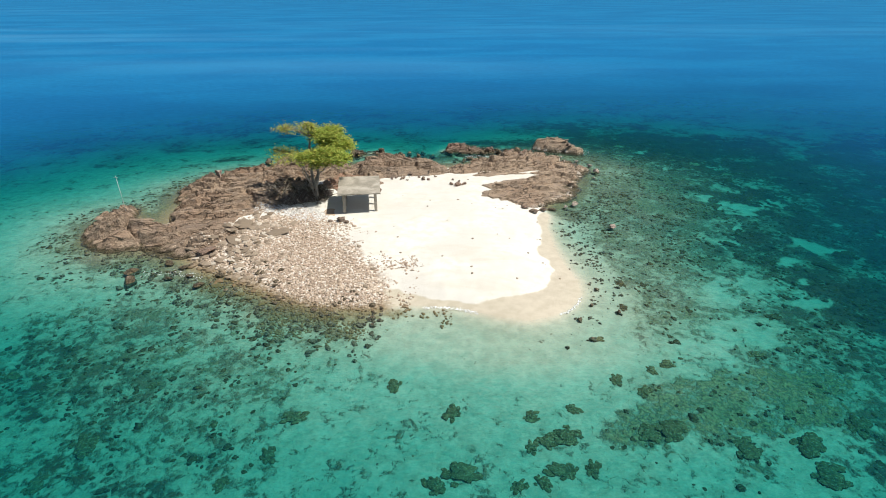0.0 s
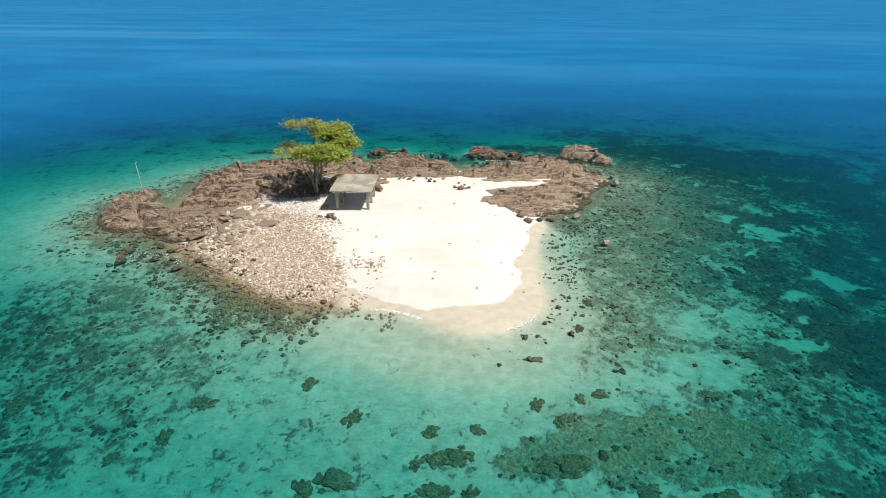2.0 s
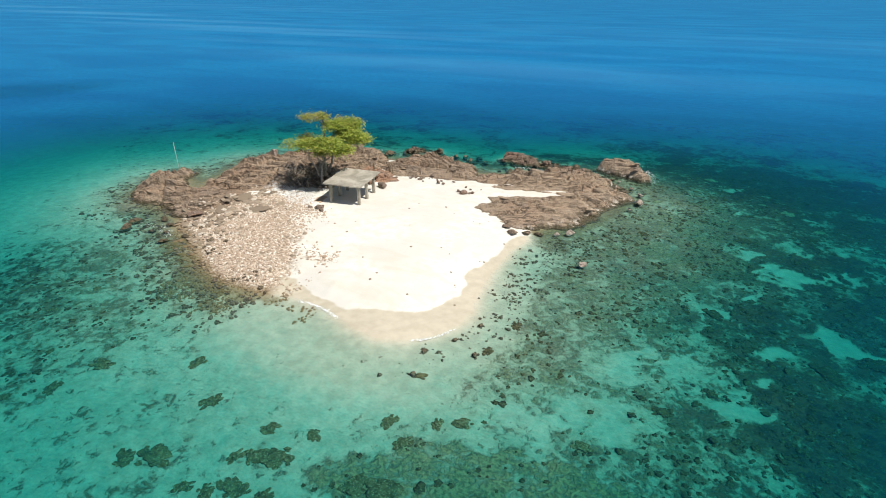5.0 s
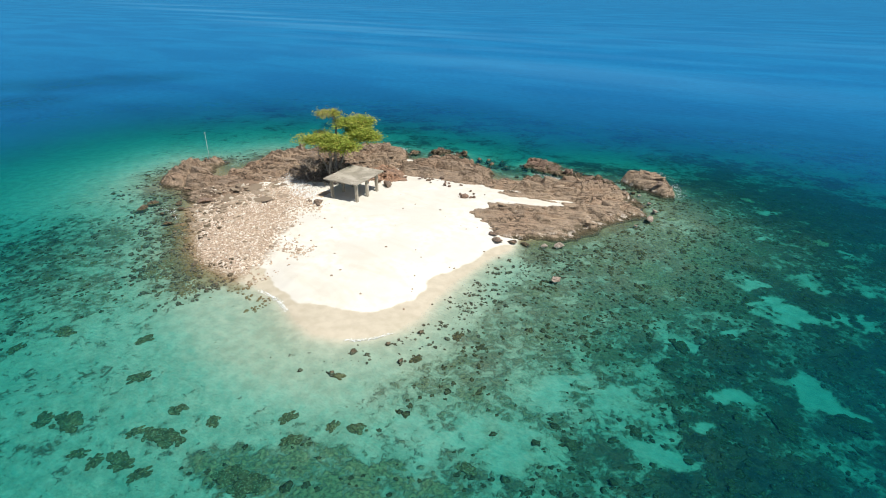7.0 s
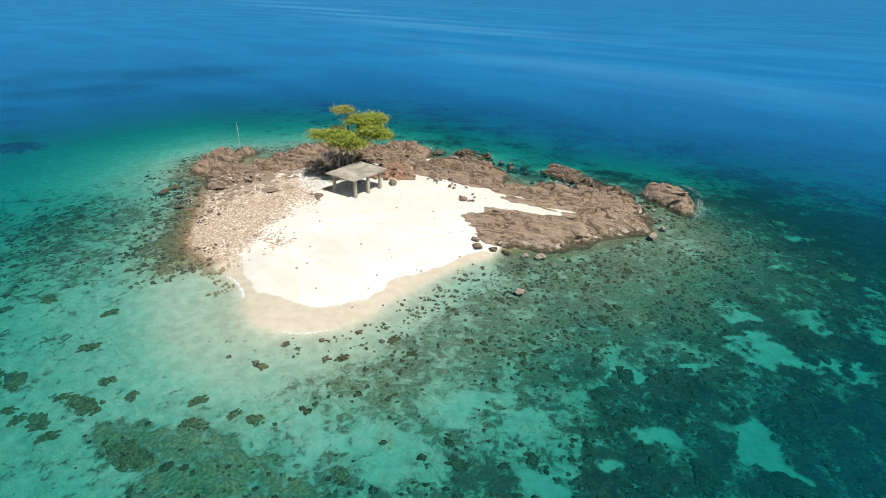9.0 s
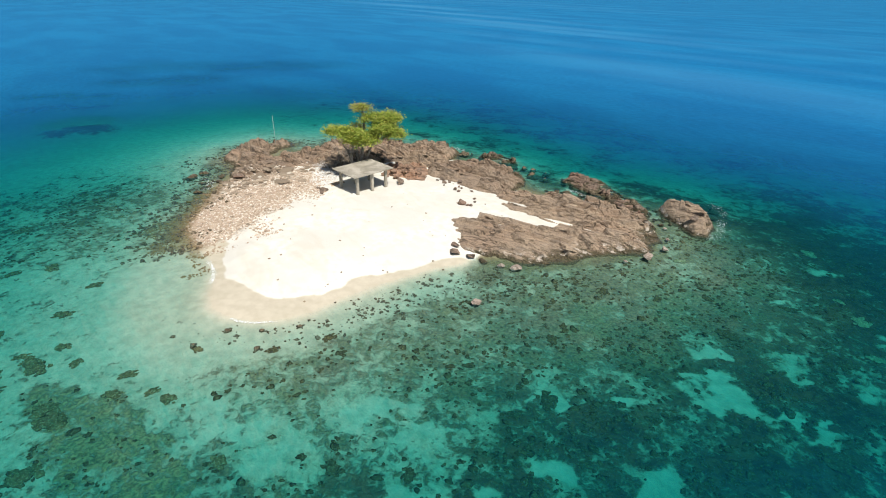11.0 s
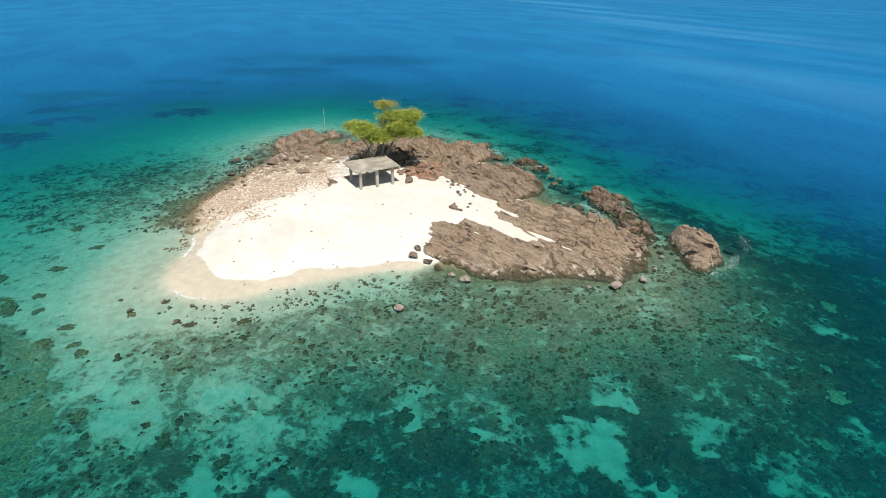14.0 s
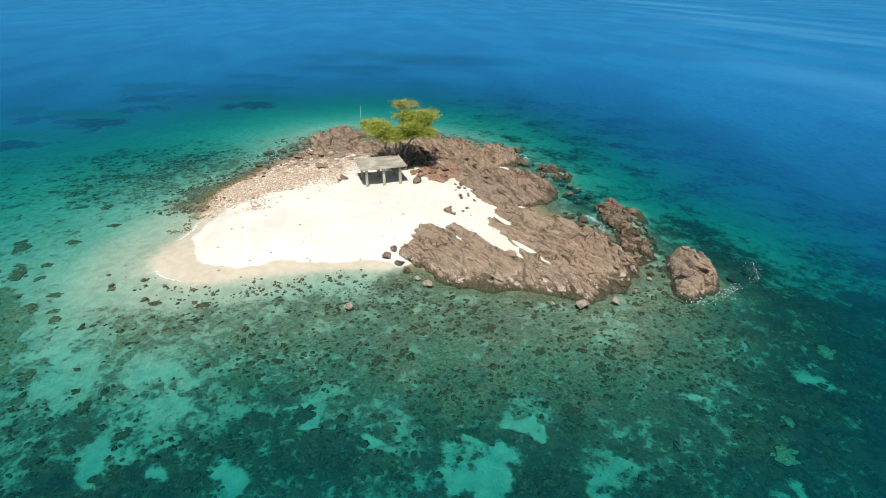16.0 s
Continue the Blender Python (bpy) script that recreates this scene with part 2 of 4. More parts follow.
def make_stone(name, a, b, pale, weed=True):
    """Loose stones, each with a tone of its own."""
    n = Nodes(name)
    p = n.place()
    isl = n.node("ShaderNodeNewGeometry").outputs["Random Per Island"]
    own = n.math("FRACT", n.math("ADD", n.math("MULTIPLY", isl, 7.13), n.math("MULTIPLY", n.node("ShaderNodeObjectInfo").outputs["Random"], 3.7)))
    grain = n.noise(p, 12.0, 4, 0.65)
    c = n.mix(own, a, b)
    c = n.mix(n.step(own, 0.80, 0.86), c, pale)
    c = n.mix(n.step(grain, 0.3, 0.75, 0, 0.5), c, n.mix(0.5, a, (0.05, 0.04, 0.03)))
    if weed:
        z = n.height_of()
        c = n.mix(n.step(z, 0.30, -0.08, 0, 0.88), c, n.mix(grain, (0.07, 0.048, 0.018), (0.20, 0.135, 0.05)))
    return n.surface(c, 0.85, n.bump(grain, 0.5, 0.03), 0.25)


def make_coral(name, a, b, tip):
    n = Nodes(name)
    p = n.place()
    isl = n.node("ShaderNodeNewGeometry").outputs["Random Per Island"]
    own = n.math("FRACT", n.math("ADD", n.math("MULTIPLY", isl, 5.3), n.math("MULTIPLY", n.node("ShaderNodeObjectInfo").outputs["Random"], 2.9)))
    tex, grit = n.noise(p, 3.2, 6, 0.7, 0.4), n.noise(p, 8.0, 4, 0.7)
    c = n.mix(n.step(tex, 0.32, 0.68), a, n.mix(own, b, n.mix(0.5, a, b)))
    c = n.mix(n.step(grit, 0.50, 0.66, 0, 0.8), c, tip)
    return n.surface(c, 0.95, n.bump(n.math("ADD", tex, n.math("MULTIPLY", grit, 0.4)), 0.9, 0.12), 0.1)


def make_concrete():
    n = Nodes("weathered_concrete")
    p = n.place()
    blot, mid, grit = n.noise(p, 0.55, 5, 0.6, 0.5), n.noise(p, 2.4, 5, 0.65), n.noise(p, 22.0, 3)
    c = n.mix(n.step(blot, 0.35, 0.65), (0.25, 0.228, 0.182), (0.42, 0.385, 0.32))
    c = n.mix(n.step(mid, 0.52, 0.72, 0, 0.55), c, (0.15, 0.125, 0.09))
    c = n.mix(n.step(grit, 0.6, 0.75, 0, 0.3), c, (0.46, 0.43, 0.37))
    return n.surface(c, 0.92, n.bump(n.math("ADD", mid, grit), 0.5, 0.03), 0.2)


def make_plain(name, a, b, scale=3.0, rough=0.85, spec=0.25, stretch=(1, 1, 1)):
    n = Nodes(name)
    p = n.place(stretch)
    t = n.noise(p, scale, 5, 0.65)
    return n.surface(n.mix(n.step(t, 0.3, 0.7), a, b), rough, n.bump(t, 0.5, 0.03), spec)


def make_leaf(name, a, b, old):
    n = Nodes(name)
    isl = n.node("ShaderNodeNewGeometry").outputs["Random Per Island"]
    c = n.mix(n.math("FRACT", n.math("MULTIPLY", isl, 3.7)), a, b)
    c = n.mix(n.step(isl, 0.80, 0.86), c, old)
    gloss = n.node("ShaderNodeBsdfPrincipled", {"Base Color": c, "Roughness": 0.5, "Specular IOR Level": 0.3})
    thru = n.node("ShaderNodeBsdfTranslucent", {"Color": c})
    both = n.node("ShaderNodeMixShader", {0: 0.38, 1: gloss.outputs[0], 2: thru.outputs[0]})
    n.t.links.new(both.outputs[0], n.out.inputs[0])
    return n.m


GROUND, WATER = make_ground(), make_water()
ROCK_WEST = make_rock("brown_bedded_rock", (0.44, 0.330, 0.228), (0.19, 0.140, 0.098), (0.37, 0.252, 0.165), turn=16.0)
ROCK_EAST = make_rock("tan_bedded_rock", (0.51, 0.388, 0.268), (0.23, 0.172, 0.120), (0.43, 0.300, 0.200), white=0.9, turn=24.0)
ROCK_RED = make_rock("russet_rock", (0.40, 0.255, 0.170), (0.19, 0.125, 0.088), (0.42, 0.245, 0.155))
ROCK_DARK = make_rock("dark_mound_rock", (0.17, 0.125, 0.095), (0.07, 0.055, 0.044), (0.15, 0.10, 0.075), wet=False)
BOULDER = make_rock("boulder_rock", (0.30, 0.225, 0.17), (0.14, 0.105, 0.08), (0.28, 0.17, 0.12))
PALE_ROCK = make_rock("pale_rock", (0.52, 0.43, 0.36), (0.30, 0.235, 0.185), (0.50, 0.37, 0.30), wet=False)
RUBBLE = make_stone("rubble_stones", (0.36, 0.27, 0.195), (0.60, 0.495, 0.385), (0.72, 0.66, 0.57))
BLEACHED = make_stone("bleached_coral", (0.50, 0.48, 0.44), (0.74, 0.73, 0.70), (0.80, 0.79, 0.77), weed=False)
COBBLE = make_stone("grey_cobbles", (0.20, 0.155, 0.11), (0.40, 0.325, 0.24), (0.55, 0.49, 0.40))
CORAL = make_coral("brown_coral", (0.048, 0.036, 0.020), (0.135, 0.096, 0.050), (0.22, 0.168, 0.092))
HEAD_CORAL = make_coral("shallow_coral", (0.070, 0.052, 0.026), (0.21, 0.155, 0.078), (0.33, 0.265, 0.15))
SHOAL = make_coral("pale_coral", (0.14, 0.13, 0.07), (0.34, 0.31, 0.18), (0.42, 0.40, 0.26))
AWASH = make_coral("dark_awash_rock", (0.050, 0.041, 0.028), (0.17, 0.135, 0.09), (0.30, 0.25, 0.18))
CONCRETE = make_concrete()
EARTH = make_plain("bare_earth", (0.36, 0.26, 0.17), (0.48, 0.37, 0.26), 2.5)
BARK = make_plain("grey_bark", (0.14, 0.122, 0.10), (0.36, 0.32, 0.27), 5.0, stretch=(1, 1, 0.3))
DEADWOOD = make_plain("dead_wood", (0.09, 0.075, 0.06), (0.38, 0.33, 0.27), 4.0)
PAINT = make_plain("white_paint", (0.36, 0.38, 0.37), (0.50, 0.51, 0.49), 6.0, 0.5)
FOAM = make_plain("sea_foam", (0.70, 0.74, 0.74), (0.88, 0.90, 0.90), 5.0, 0.7)
LEAF_GREEN = make_leaf("fresh_leaves", (0.20, 0.29, 0.045), (0.40, 0.46, 0.08), (0.48, 0.44, 0.10))
LEAF_OLD = make_leaf("yellowing_leaves", (0.27, 0.33, 0.05), (0.42, 0.41, 0.09), (0.40, 0.29, 0.12))

# ================= fields: noise, outlines, heights =================


def lattice(ix, iy, seed):
    h = (ix.astype(np.int64) * 374761393 + iy.astype(np.int64) * 668265263 + seed * 974711) & 0xFFFFFFFF
    h = ((h ^ (h >> 13)) * 1274126177) & 0xFFFFFFFF
    return ((h ^ (h >> 16)) & 0xFFFFFF) / 16777216.0


def smooth_noise(x, y, seed):
    """Value noise, -1 to 1."""
    ix, iy = np.floor(x), np.floor(y)
    fx, fy = x - ix, y - iy
    fx, fy = fx * fx * (3 - 2 * fx), fy * fy * (3 - 2 * fy)
    a, b = lattice(ix, iy, seed), lattice(ix + 1, iy, seed)
    c, d = lattice(ix, iy + 1, seed), lattice(ix + 1, iy + 1, seed)
    return 2 * ((a + (b - a) * fx) * (1 - fy) + (c + (d - c) * fx) * fy) - 1


def fbm(x, y, seed, octaves=4):
    total, amp = 0.0, 0.5
    for i in range(octaves):
        total = total + amp * smooth_noise(x, y, seed + i * 17)
        x, y, amp = x * 2.03 + 11.7, y * 2.03 - 5.3, amp * 0.5
    return total


def blocks(x, y, seed):
    """Distance to the nearest seam between irregular blocks, and a number for each block."""
    ix, iy = np.floor(x), np.floor(y)
    f1, f2, tag = np.full(x.shape, 9.0), np.full(x.shape, 9.0), np.zeros(x.shape)
    ox, oy = np.zeros(x.shape), np.zeros(x.shape)
    for dx in (-1, 0, 1):
        for dy in (-1, 0, 1):
            px, py = ix + dx + lattice(ix + dx, iy + dy, seed), iy + dy + lattice(ix + dx, iy + dy, seed + 5)
            d = np.hypot(px - x, py - y)
            near = d < f1
            f2 = np.where(near, f1, np.minimum(f2, d))
            tag = np.where(near, lattice(ix + dx, iy + dy, seed + 9), tag)
            ox, oy = np.where(near, x - px, ox), np.where(near, y - py, oy)
            f1 = np.where(near, d, f1)
    return f2 - f1, tag, ox, oy


def inside_by(x, y, outline):
    """Metres inside (positive) or outside (negative) a closed outline."""
    best, within = np.full(x.shape, 1e9), np.zeros(x.shape, bool)
    for (ax, ay), (bx, by) in zip(outline, outline[1:] + outline[:1]):
        ex, ey = bx - ax, by - ay
        t = np.clip(((x - ax) * ex + (y - ay) * ey) / (ex * ex + ey * ey), 0, 1)
        best = np.minimum(best, np.hypot(x - ax - t * ex, y - ay - t * ey))
        cross = ((ay > y) != (by > y)) & (x < (bx - ax) * (y - ay) / (by - ay + 1e-12) + ax)
        within ^= cross
    return np.where(within, best, -best)


def oval(x, y, cx, cy, rx, ry, turn=0.0):
    """1 in the middle of an oval, falling smoothly to 0 at about its rim."""
    c, s = math.cos(radians(turn)), math.sin(radians(turn))
    u, v = ((x - cx) * c + (y - cy) * s) / rx, (-(x - cx) * s + (y - cy) * c) / ry
    return np.clip(1.5 - 1.5 * (u * u + v * v), 0, 1)


COAST = [(13.4, 61.0), (12.4, 56), (12.1, 50.5), (12.4, 46), (12.9, 43.5), (12.5, 41), (11.6, 38.9), (9.5, 37.2), (7.0, 36.6), (4.3, 37.1), (1.0, 38.7), (-2.7, 39.0),
         (-6.5, 38.8), (-10.5, 39.5), (-15, 41.2), (-18.5, 44), (-22.5, 46), (-25.5, 48), (-29.5, 50), (-34.5, 50.6), (-38, 53), (-39.5, 58),
         (-37.5, 61), (-33, 57.5), (-34, 70), (-31, 75), (-24, 79.5), (-17, 80.5), (-8, 81.5), (0, 79), (3, 79.5), (9, 82.3),
         (17, 82), (20.5, 76.5), (18, 69), (16, 64.5)]
# the sand above the reach of the swash
DRY = [(14, 62), (11.0, 58.7), (10.1, 53), (9.8, 49), (10.3, 45.2), (9.7, 43), (8.1, 41.5), (5, 40.2), (1.7, 39.8), (-1.6, 40.5), (-4, 41.5), (-9, 41), (-20, 46), (-30, 52), (-34, 70), (-20, 80), (10, 82), (20, 76)]
RUBBLE_BED = [(-3.0, 38.0), (-3.6, 42), (-5.6, 46.2), (-8.6, 50.6), (-12.5, 54.3), (-16.5, 57.5), (-19.5, 59), (-22.5, 57.5), (-24, 53), (-26.5, 49),
              (-25, 46), (-21, 43), (-16, 39.5), (-11, 37), (-7, 36.5)]
# pale sandy clearings in the reef: x, y, length, width, turn
CLEARINGS = [(36.4, 62.4, 4.6, 2.9, 20), (39.2, 64.2, 2.2, 1.2, 40), (33.0, 56.2, 3.0, 1.3, 42), (30.2, 53.0, 2.2, 0.9, 45), (34.5, 88.0, 4.4, 2.0, -20), (42.1, 65.7, 2.4, 1.8, 30),
             (35.5, 48.5, 2.2, 1.5, 30), (33.4, 45.2, 2.6, 1.3, 60), (32.5, 42.0, 2.4, 1.2, 70), (40.4, 52.3, 3.4, 1.2, -30), (39.1, 70.6, 2.4, 1.8, 30), (41.2, 79.8, 3.0, 1.6, 20),
             (34.2, 66.2, 2.4, 0.8, 30), (32.2, 77.6, 1.2, 0.7, 20), (43.5, 72.0, 3.0, 1.5, 45), (26.0, 43.3, 4.0, 2.2, 60), (23.0, 35.0, 6.5, 2.4, 25), (45.0, 58.0, 3.0, 1.4, 20)]
# beds of dense dark reef: x, y, length, width, turn
BEDS = [(35.0, 39.5, 5.5, 3.4, 20), (25.5, 23.5, 3.2, 2.2, 10), (24.5, 60, 5.5, 4, 60), (31.0, 73.5, 6.0, 4.5, 60), (36.0, 56.5, 3.2, 1.6, 50), (31.5, 49.5, 3.5, 2, 60),
        (37.5, 73, 4.5, 3.5, 40), (43, 80, 7, 6, 0), (46, 64, 5, 4, 0), (42, 49, 5, 2.5, 20), (38.6, 59.8, 2.4, 1.2, 30)]
# far dark patches on the western shoal
FAR_BEDS = [(-48, 0, 7, 3, 60), (-60, 6.5, 7, 3, 60), (-67, -7, 8, 4, 60), (-76, 15, 9, 3.5, 60), (-73, 35, 9, 4, 60), (-92, 8, 12, 4, 60), (-108, 30, 14, 5, 60), (-140, 78, 46, 10, 65), (-118, 60, 22, 8, 60)]


def cover_of(x, y, d):
    """How thickly reef and weed cover the seabed, 0 to 1; d: metres out from the coast."""
    x, y = x + 2.4 * fbm(x / 2.8, y / 2.8, 61, 5), y + 2.4 * fbm(x / 2.8, y / 2.8, 65, 5)
    c = 0.25 + 0.20 * fbm(x / 9, y / 9, 3)
    # mottled flat in the lee of the rubble, and the thick carpet east of the beach
    c = c + 0.17 * oval(x, y, -19, 35, 18, 10) + 0.12 * oval(x, y, -30, 26, 22, 14) - 0.14 * oval(x, y, -2, 28, 12, 8)
    c = c + 0.27 * oval(x, y, 21, 52, 9, 21, -8) + 0.24 * oval(x, y, 25, 70, 10, 16) + 0.42 * oval(x, y, 37, 32, 16, 13) + 0.34 * oval(x, y, 27, 96, 20, 22)
    outer = np.clip((x - 25) / 6, 0, 1) * np.clip((106 - y) / 14, 0, 1) * np.clip((y - 34) / 8, 0, 1)
    c = c + outer * (0.36 + 0.50 * fbm(x / 4.2, y / 4.2, 58, 4))
    north = np.clip((y - 80) / 4, 0, 1) * np.clip((220 - y) / 90, 0, 1) * np.clip((x + 150) / 80, 0, 1)
    c = c + north * (0.12 + 0.66 * fbm(x / 5.0, y / 5.0, 57, 4))
    c = c + 0.26 * np.clip((x - 31) / 9, 0, 1) * outer - 0.34 * np.clip((-36 - x) / 16, 0, 1) * np.clip((75 - y) / 30, 0, 1) + 0.08 * oval(x, y, 0, 20, 40, 10)
    torn = np.clip(0.62 + 2.6 * fbm(x / 1.5, y / 1.5, 59, 3), 0, 1)
    for cx, cy, rx, ry, turn in BEDS:
        c = np.maximum(c, 0.78 * oval(x, y, cx, cy, rx, ry, turn) * torn)
    fx, fy = x + 9 * fbm(x / 16, y / 16, 63, 3), y + 9 * fbm(x / 16, y / 16, 64, 3)
    for cx, cy, rx, ry, turn in FAR_BEDS:
        c = np.maximum(c, 0.85 * oval(fx, fy, cx, cy, rx, ry * 1.5, turn))
    for cx, cy, rx, ry, turn in CLEARINGS:
        c = c - 0.85 * oval(x, y, cx, cy, rx * 0.86, ry * 0.86, turn) * torn
    c = np.maximum(c, weed_of(x, y))
    beach = np.clip((x + 8) / 5, 0, 1) * np.clip((59 - y) / 6, 0, 1)
    c = np.maximum(c, (1 - beach) * np.clip(1.25 - d / 8, 0, 0.9) * 0.84)
    c = c - beach * np.clip(1.5 - d / 3.4, 0, 1) * 0.9 - beach * 0.5 * oval(x, y, 4, 33.5, 11, 4.5, -4)
    return np.where(d < 0, 0.0, np.clip(c, 0, 1.0))


def weed_of(x, y):
    """The brown bed of weed south-east of the beach."""
    edge = 0.5 * fbm(x / 1.8, y / 1.8, 91, 4)
    return np.clip(1.3 * np.maximum(oval(x, y, 20.5, 28.3, 9.5, 3.4, 12), 0.8 * oval(x, y, 13.0, 25.6, 3.5, 1.8, 20)) + edge, 0, 0.72) * (oval(x, y, 20, 28, 12, 6, 12) > 0)


def depth_of(x, y, d):
    """Depth of the sea d metres out from the coast."""
    th = np.arctan2(y - 60, x + 8)
    e, w = np.clip(np.cos(th), 0, 1) ** 2, np.clip(-np.cos(th), 0, 1) ** 2
    nn, s = np.clip(np.sin(th), 0, 1) ** 2, np.clip(-np.sin(th), 0, 1) ** 2
    length = 1 / (e / 84 + w / 30 + nn / 52 + s / 84)
    deep = e * 14 + w * 5.0 + nn * 19 + s * 10
    deep = deep + w * (8.5 * np.clip((d - 6) / 65, 0, 1) + 6 * np.clip((d - 90) / 260, 0, 1))
    shelf = e * 9 + s * 5 + w * 2
    d = np.maximum(d, 0)
    return deep * (1 - np.exp(-(np.maximum(d - shelf, 0) / length) ** 1.05)) + (0.5 + 0.6 * (e + s)) * (1 - np.exp(-d / 3.0))


def bed(x, y):
    """Height of dry sand, metres inside the coast, depth of the sea where it is wet, and its cover."""
    x, y = np.asarray(x, float), np.asarray(y, float)
    far = np.hypot(x + 8, y - 60) > 140
    beach = np.clip((x + 8) / 5, 0, 1) * np.clip((62 - y) / 3, 0, 1)
    ins = np.where(far, -(np.hypot(x + 8, y - 60) - 27), inside_by(x, y, COAST) - 0.6 * beach) + (0.7 - 0.4 * beach) * fbm(x / 3.5, y / 3.5, 8, 3)
    rocky = (1 - beach) * np.clip(1 - inside_by(x, y, RUBBLE_BED) / 2 - 0.5, 0, 1)
    ins = ins - 1.8 * rocky
    d = -ins
    high = np.where(far, 0.0, np.maximum(inside_by(x, y, DRY) + 0.9 * fbm(x / 2.6, y / 2.6, 9, 4), 0))
    low_beach = 0.26 * (1 - np.exp(-np.maximum(ins, 0) / 2.0)) + 0.78 * (1 - np.exp(-high / 3.0))
    dry = 1.02 * (1 - np.exp(-np.maximum(ins, 0) / 3.6))
    dry = dry + (low_beach - dry) * beach + 0.05 * fbm(x / 4, y / 4, 21) * np.clip(ins / 3, 0, 1) + 0.012 * smooth_noise(x / 0.5, y / 0.5, 5)
    wet = depth_of(x, y, d)
    cover = cover_of(x, y, d)
    lump = cover * np.clip(d / 5, 0, 1)
    wet = wet - lump * np.clip(0.25 + 0.75 * fbm(x / 2.2, y / 2.2, 31, 4), 0, 1) * 0.8 * np.clip(wet / 2, 0.2, 1) + 0.12 * fbm(x / 7, y / 7, 13) * np.clip(d / 4, 0, 1)
    wet = wet * (1 - 0.30 * np.maximum(oval(x, y, 3, 35.5, 15, 6.0, -4), oval(x, y, 14.0, 43.5, 4.0, 10, 8)))
    # reefs rise from the western shoal
    fx, fy = x + 9 * fbm(x / 16, y / 16, 63, 3), y + 9 * fbm(x / 16, y / 16, 64, 3)
    for cx, cy, rx, ry, turn in FAR_BEDS:
        wet = wet * (1 - 0.20 * oval(fx, fy, cx, cy, rx, ry * 1.5, turn))
    # the bottom shoals towards the outlying rocks
    for k in (0, 4, 8, 9):
        wet = np.minimum(wet, 0.55 + 1.5 * np.maximum(-inside_by(x, y, OUTCROPS[k][0]), 0))
    return dry, ins, np.where(ins > 0, 0.0, np.maximum(wet, 0.02 * np.maximum(d, 0))), cover


def surface_of(dry, ins, wet):
    """Seen slantwise through the surface, the bed lies far shallower than it is deep."""
    return np.where(ins > 0, dry, -(0.22 * wet + 0.12 * (1 - np.exp(-wet / 0.25))))


def ground_z(x, y):
    """Height of sand and seabed."""
    return surface_of(*bed(x, y)[:3])


def height(x, y):
    return float(ground_z(np.array([x]), np.array([y]))[0])


# rock outcrops: outline, height in metres, material, run of the beds in degrees, seed
OUTCROPS = [
    ([(-30.5, 51.8), (-34.5, 50.4), (-37.6, 52.2), (-39.6, 55.5), (-40, 59.5), (-38.8, 62), (-37, 62), (-36.3, 59.5), (-34.3, 56.8), (-30.8, 54.6)], 2.0, ROCK_WEST, 14, 1),
    ([(-30.3, 57), (-31.8, 60.5), (-33, 64), (-34.5, 68), (-34.2, 71.5), (-32, 74.2), (-28, 76), (-24.5, 76.5), (-20, 74.5), (-17, 71), (-17.5, 66), (-18.5, 62), (-21, 58.5), (-24, 56.2), (-28, 55)], 1.15, ROCK_WEST, 12, 2),
    ([(-25.5, 75.5), (-25.3, 79), (-23, 81.7), (-19.5, 82.4), (-16.6, 80.6), (-15.6, 77.6), (-13.4, 75.6), (-12, 73), (-13, 70), (-17, 69.5), (-21, 73)], 1.5, ROCK_WEST, 28, 3),
    ([(-14, 73.4), (-12.5, 77.5), (-10, 81), (-7.5, 82.8), (-4, 82), (-1.5, 80), (0, 77), (0.6, 74), (-1.5, 71.3), (-6, 70.7), (-10, 70.3)], 1.2, ROCK_WEST, 24, 4),
    ([(-15.2, 84.6), (-13.6, 86.3), (-11, 87), (-9.6, 86.2), (-10.6, 84.3), (-13, 83.6)], 0.95, BOULDER, 24, 5),
    ([(-33, 51.8), (-29, 49.8), (-25.5, 48.6), (-23, 49.7), (-21.8, 53), (-23.5, 57), (-28, 56), (-32, 56.5)], 0.85, ROCK_WEST, 16, 6),
    ([(4.6, 63.3), (7.8, 62.1), (10.6, 60.4), (12.9, 62.7), (15.1, 64.3), (17, 65.3), (17.8, 68.2), (18.6, 71.5), (20, 74.1), (15, 72.6), (11.5, 70.8), (7.5, 68.6), (4.4, 67.3), (6, 65.6)], 0.9, ROCK_EAST, 24, 7),
    ([(0.5, 73.5), (3.2, 71.6), (6.5, 70.8), (10, 71.6), (14.5, 72.5), (19.8, 74), (21.4, 76), (20.3, 78.5), (18.4, 80.8), (16.3, 82.8), (12, 82.6), (8, 81.6), (5, 80.3), (3.6, 78.2), (1.2, 77)], 1.15, ROCK_EAST, 24, 8),
    ([(0.2, 86.4), (0.8, 88.8), (3, 89.5), (6, 88.7), (9, 87.4), (12, 86.6), (14.2, 85.4), (15, 83.4), (12.5, 82.7), (10, 84.2), (7, 85.2), (4, 85.6)], 1.35, BOULDER, 20, 9),
    ([(14.6, 87.2), (18, 85.4), (21.4, 83.9), (22.3, 84.7), (21.8, 87.3), (20.2, 89.1), (17.5, 89.4), (15.2, 88.7)], 2.0, ROCK_EAST, 15, 10),
    ([(-14.2, 62.2), (-14.2, 65.2), (-16.5, 66.8), (-20, 66.4), (-21.4, 63.6), (-19.8, 61), (-17, 60.2)], 1.2, ROCK_DARK, 20, 11),
    ([(-15, 66.2), (-12.5, 65.2), (-9.2, 66.2), (-8, 68.4), (-9.5, 71), (-13.5, 71.5), (-16.2, 69)], 0.95, ROCK_RED, 40, 12),
]


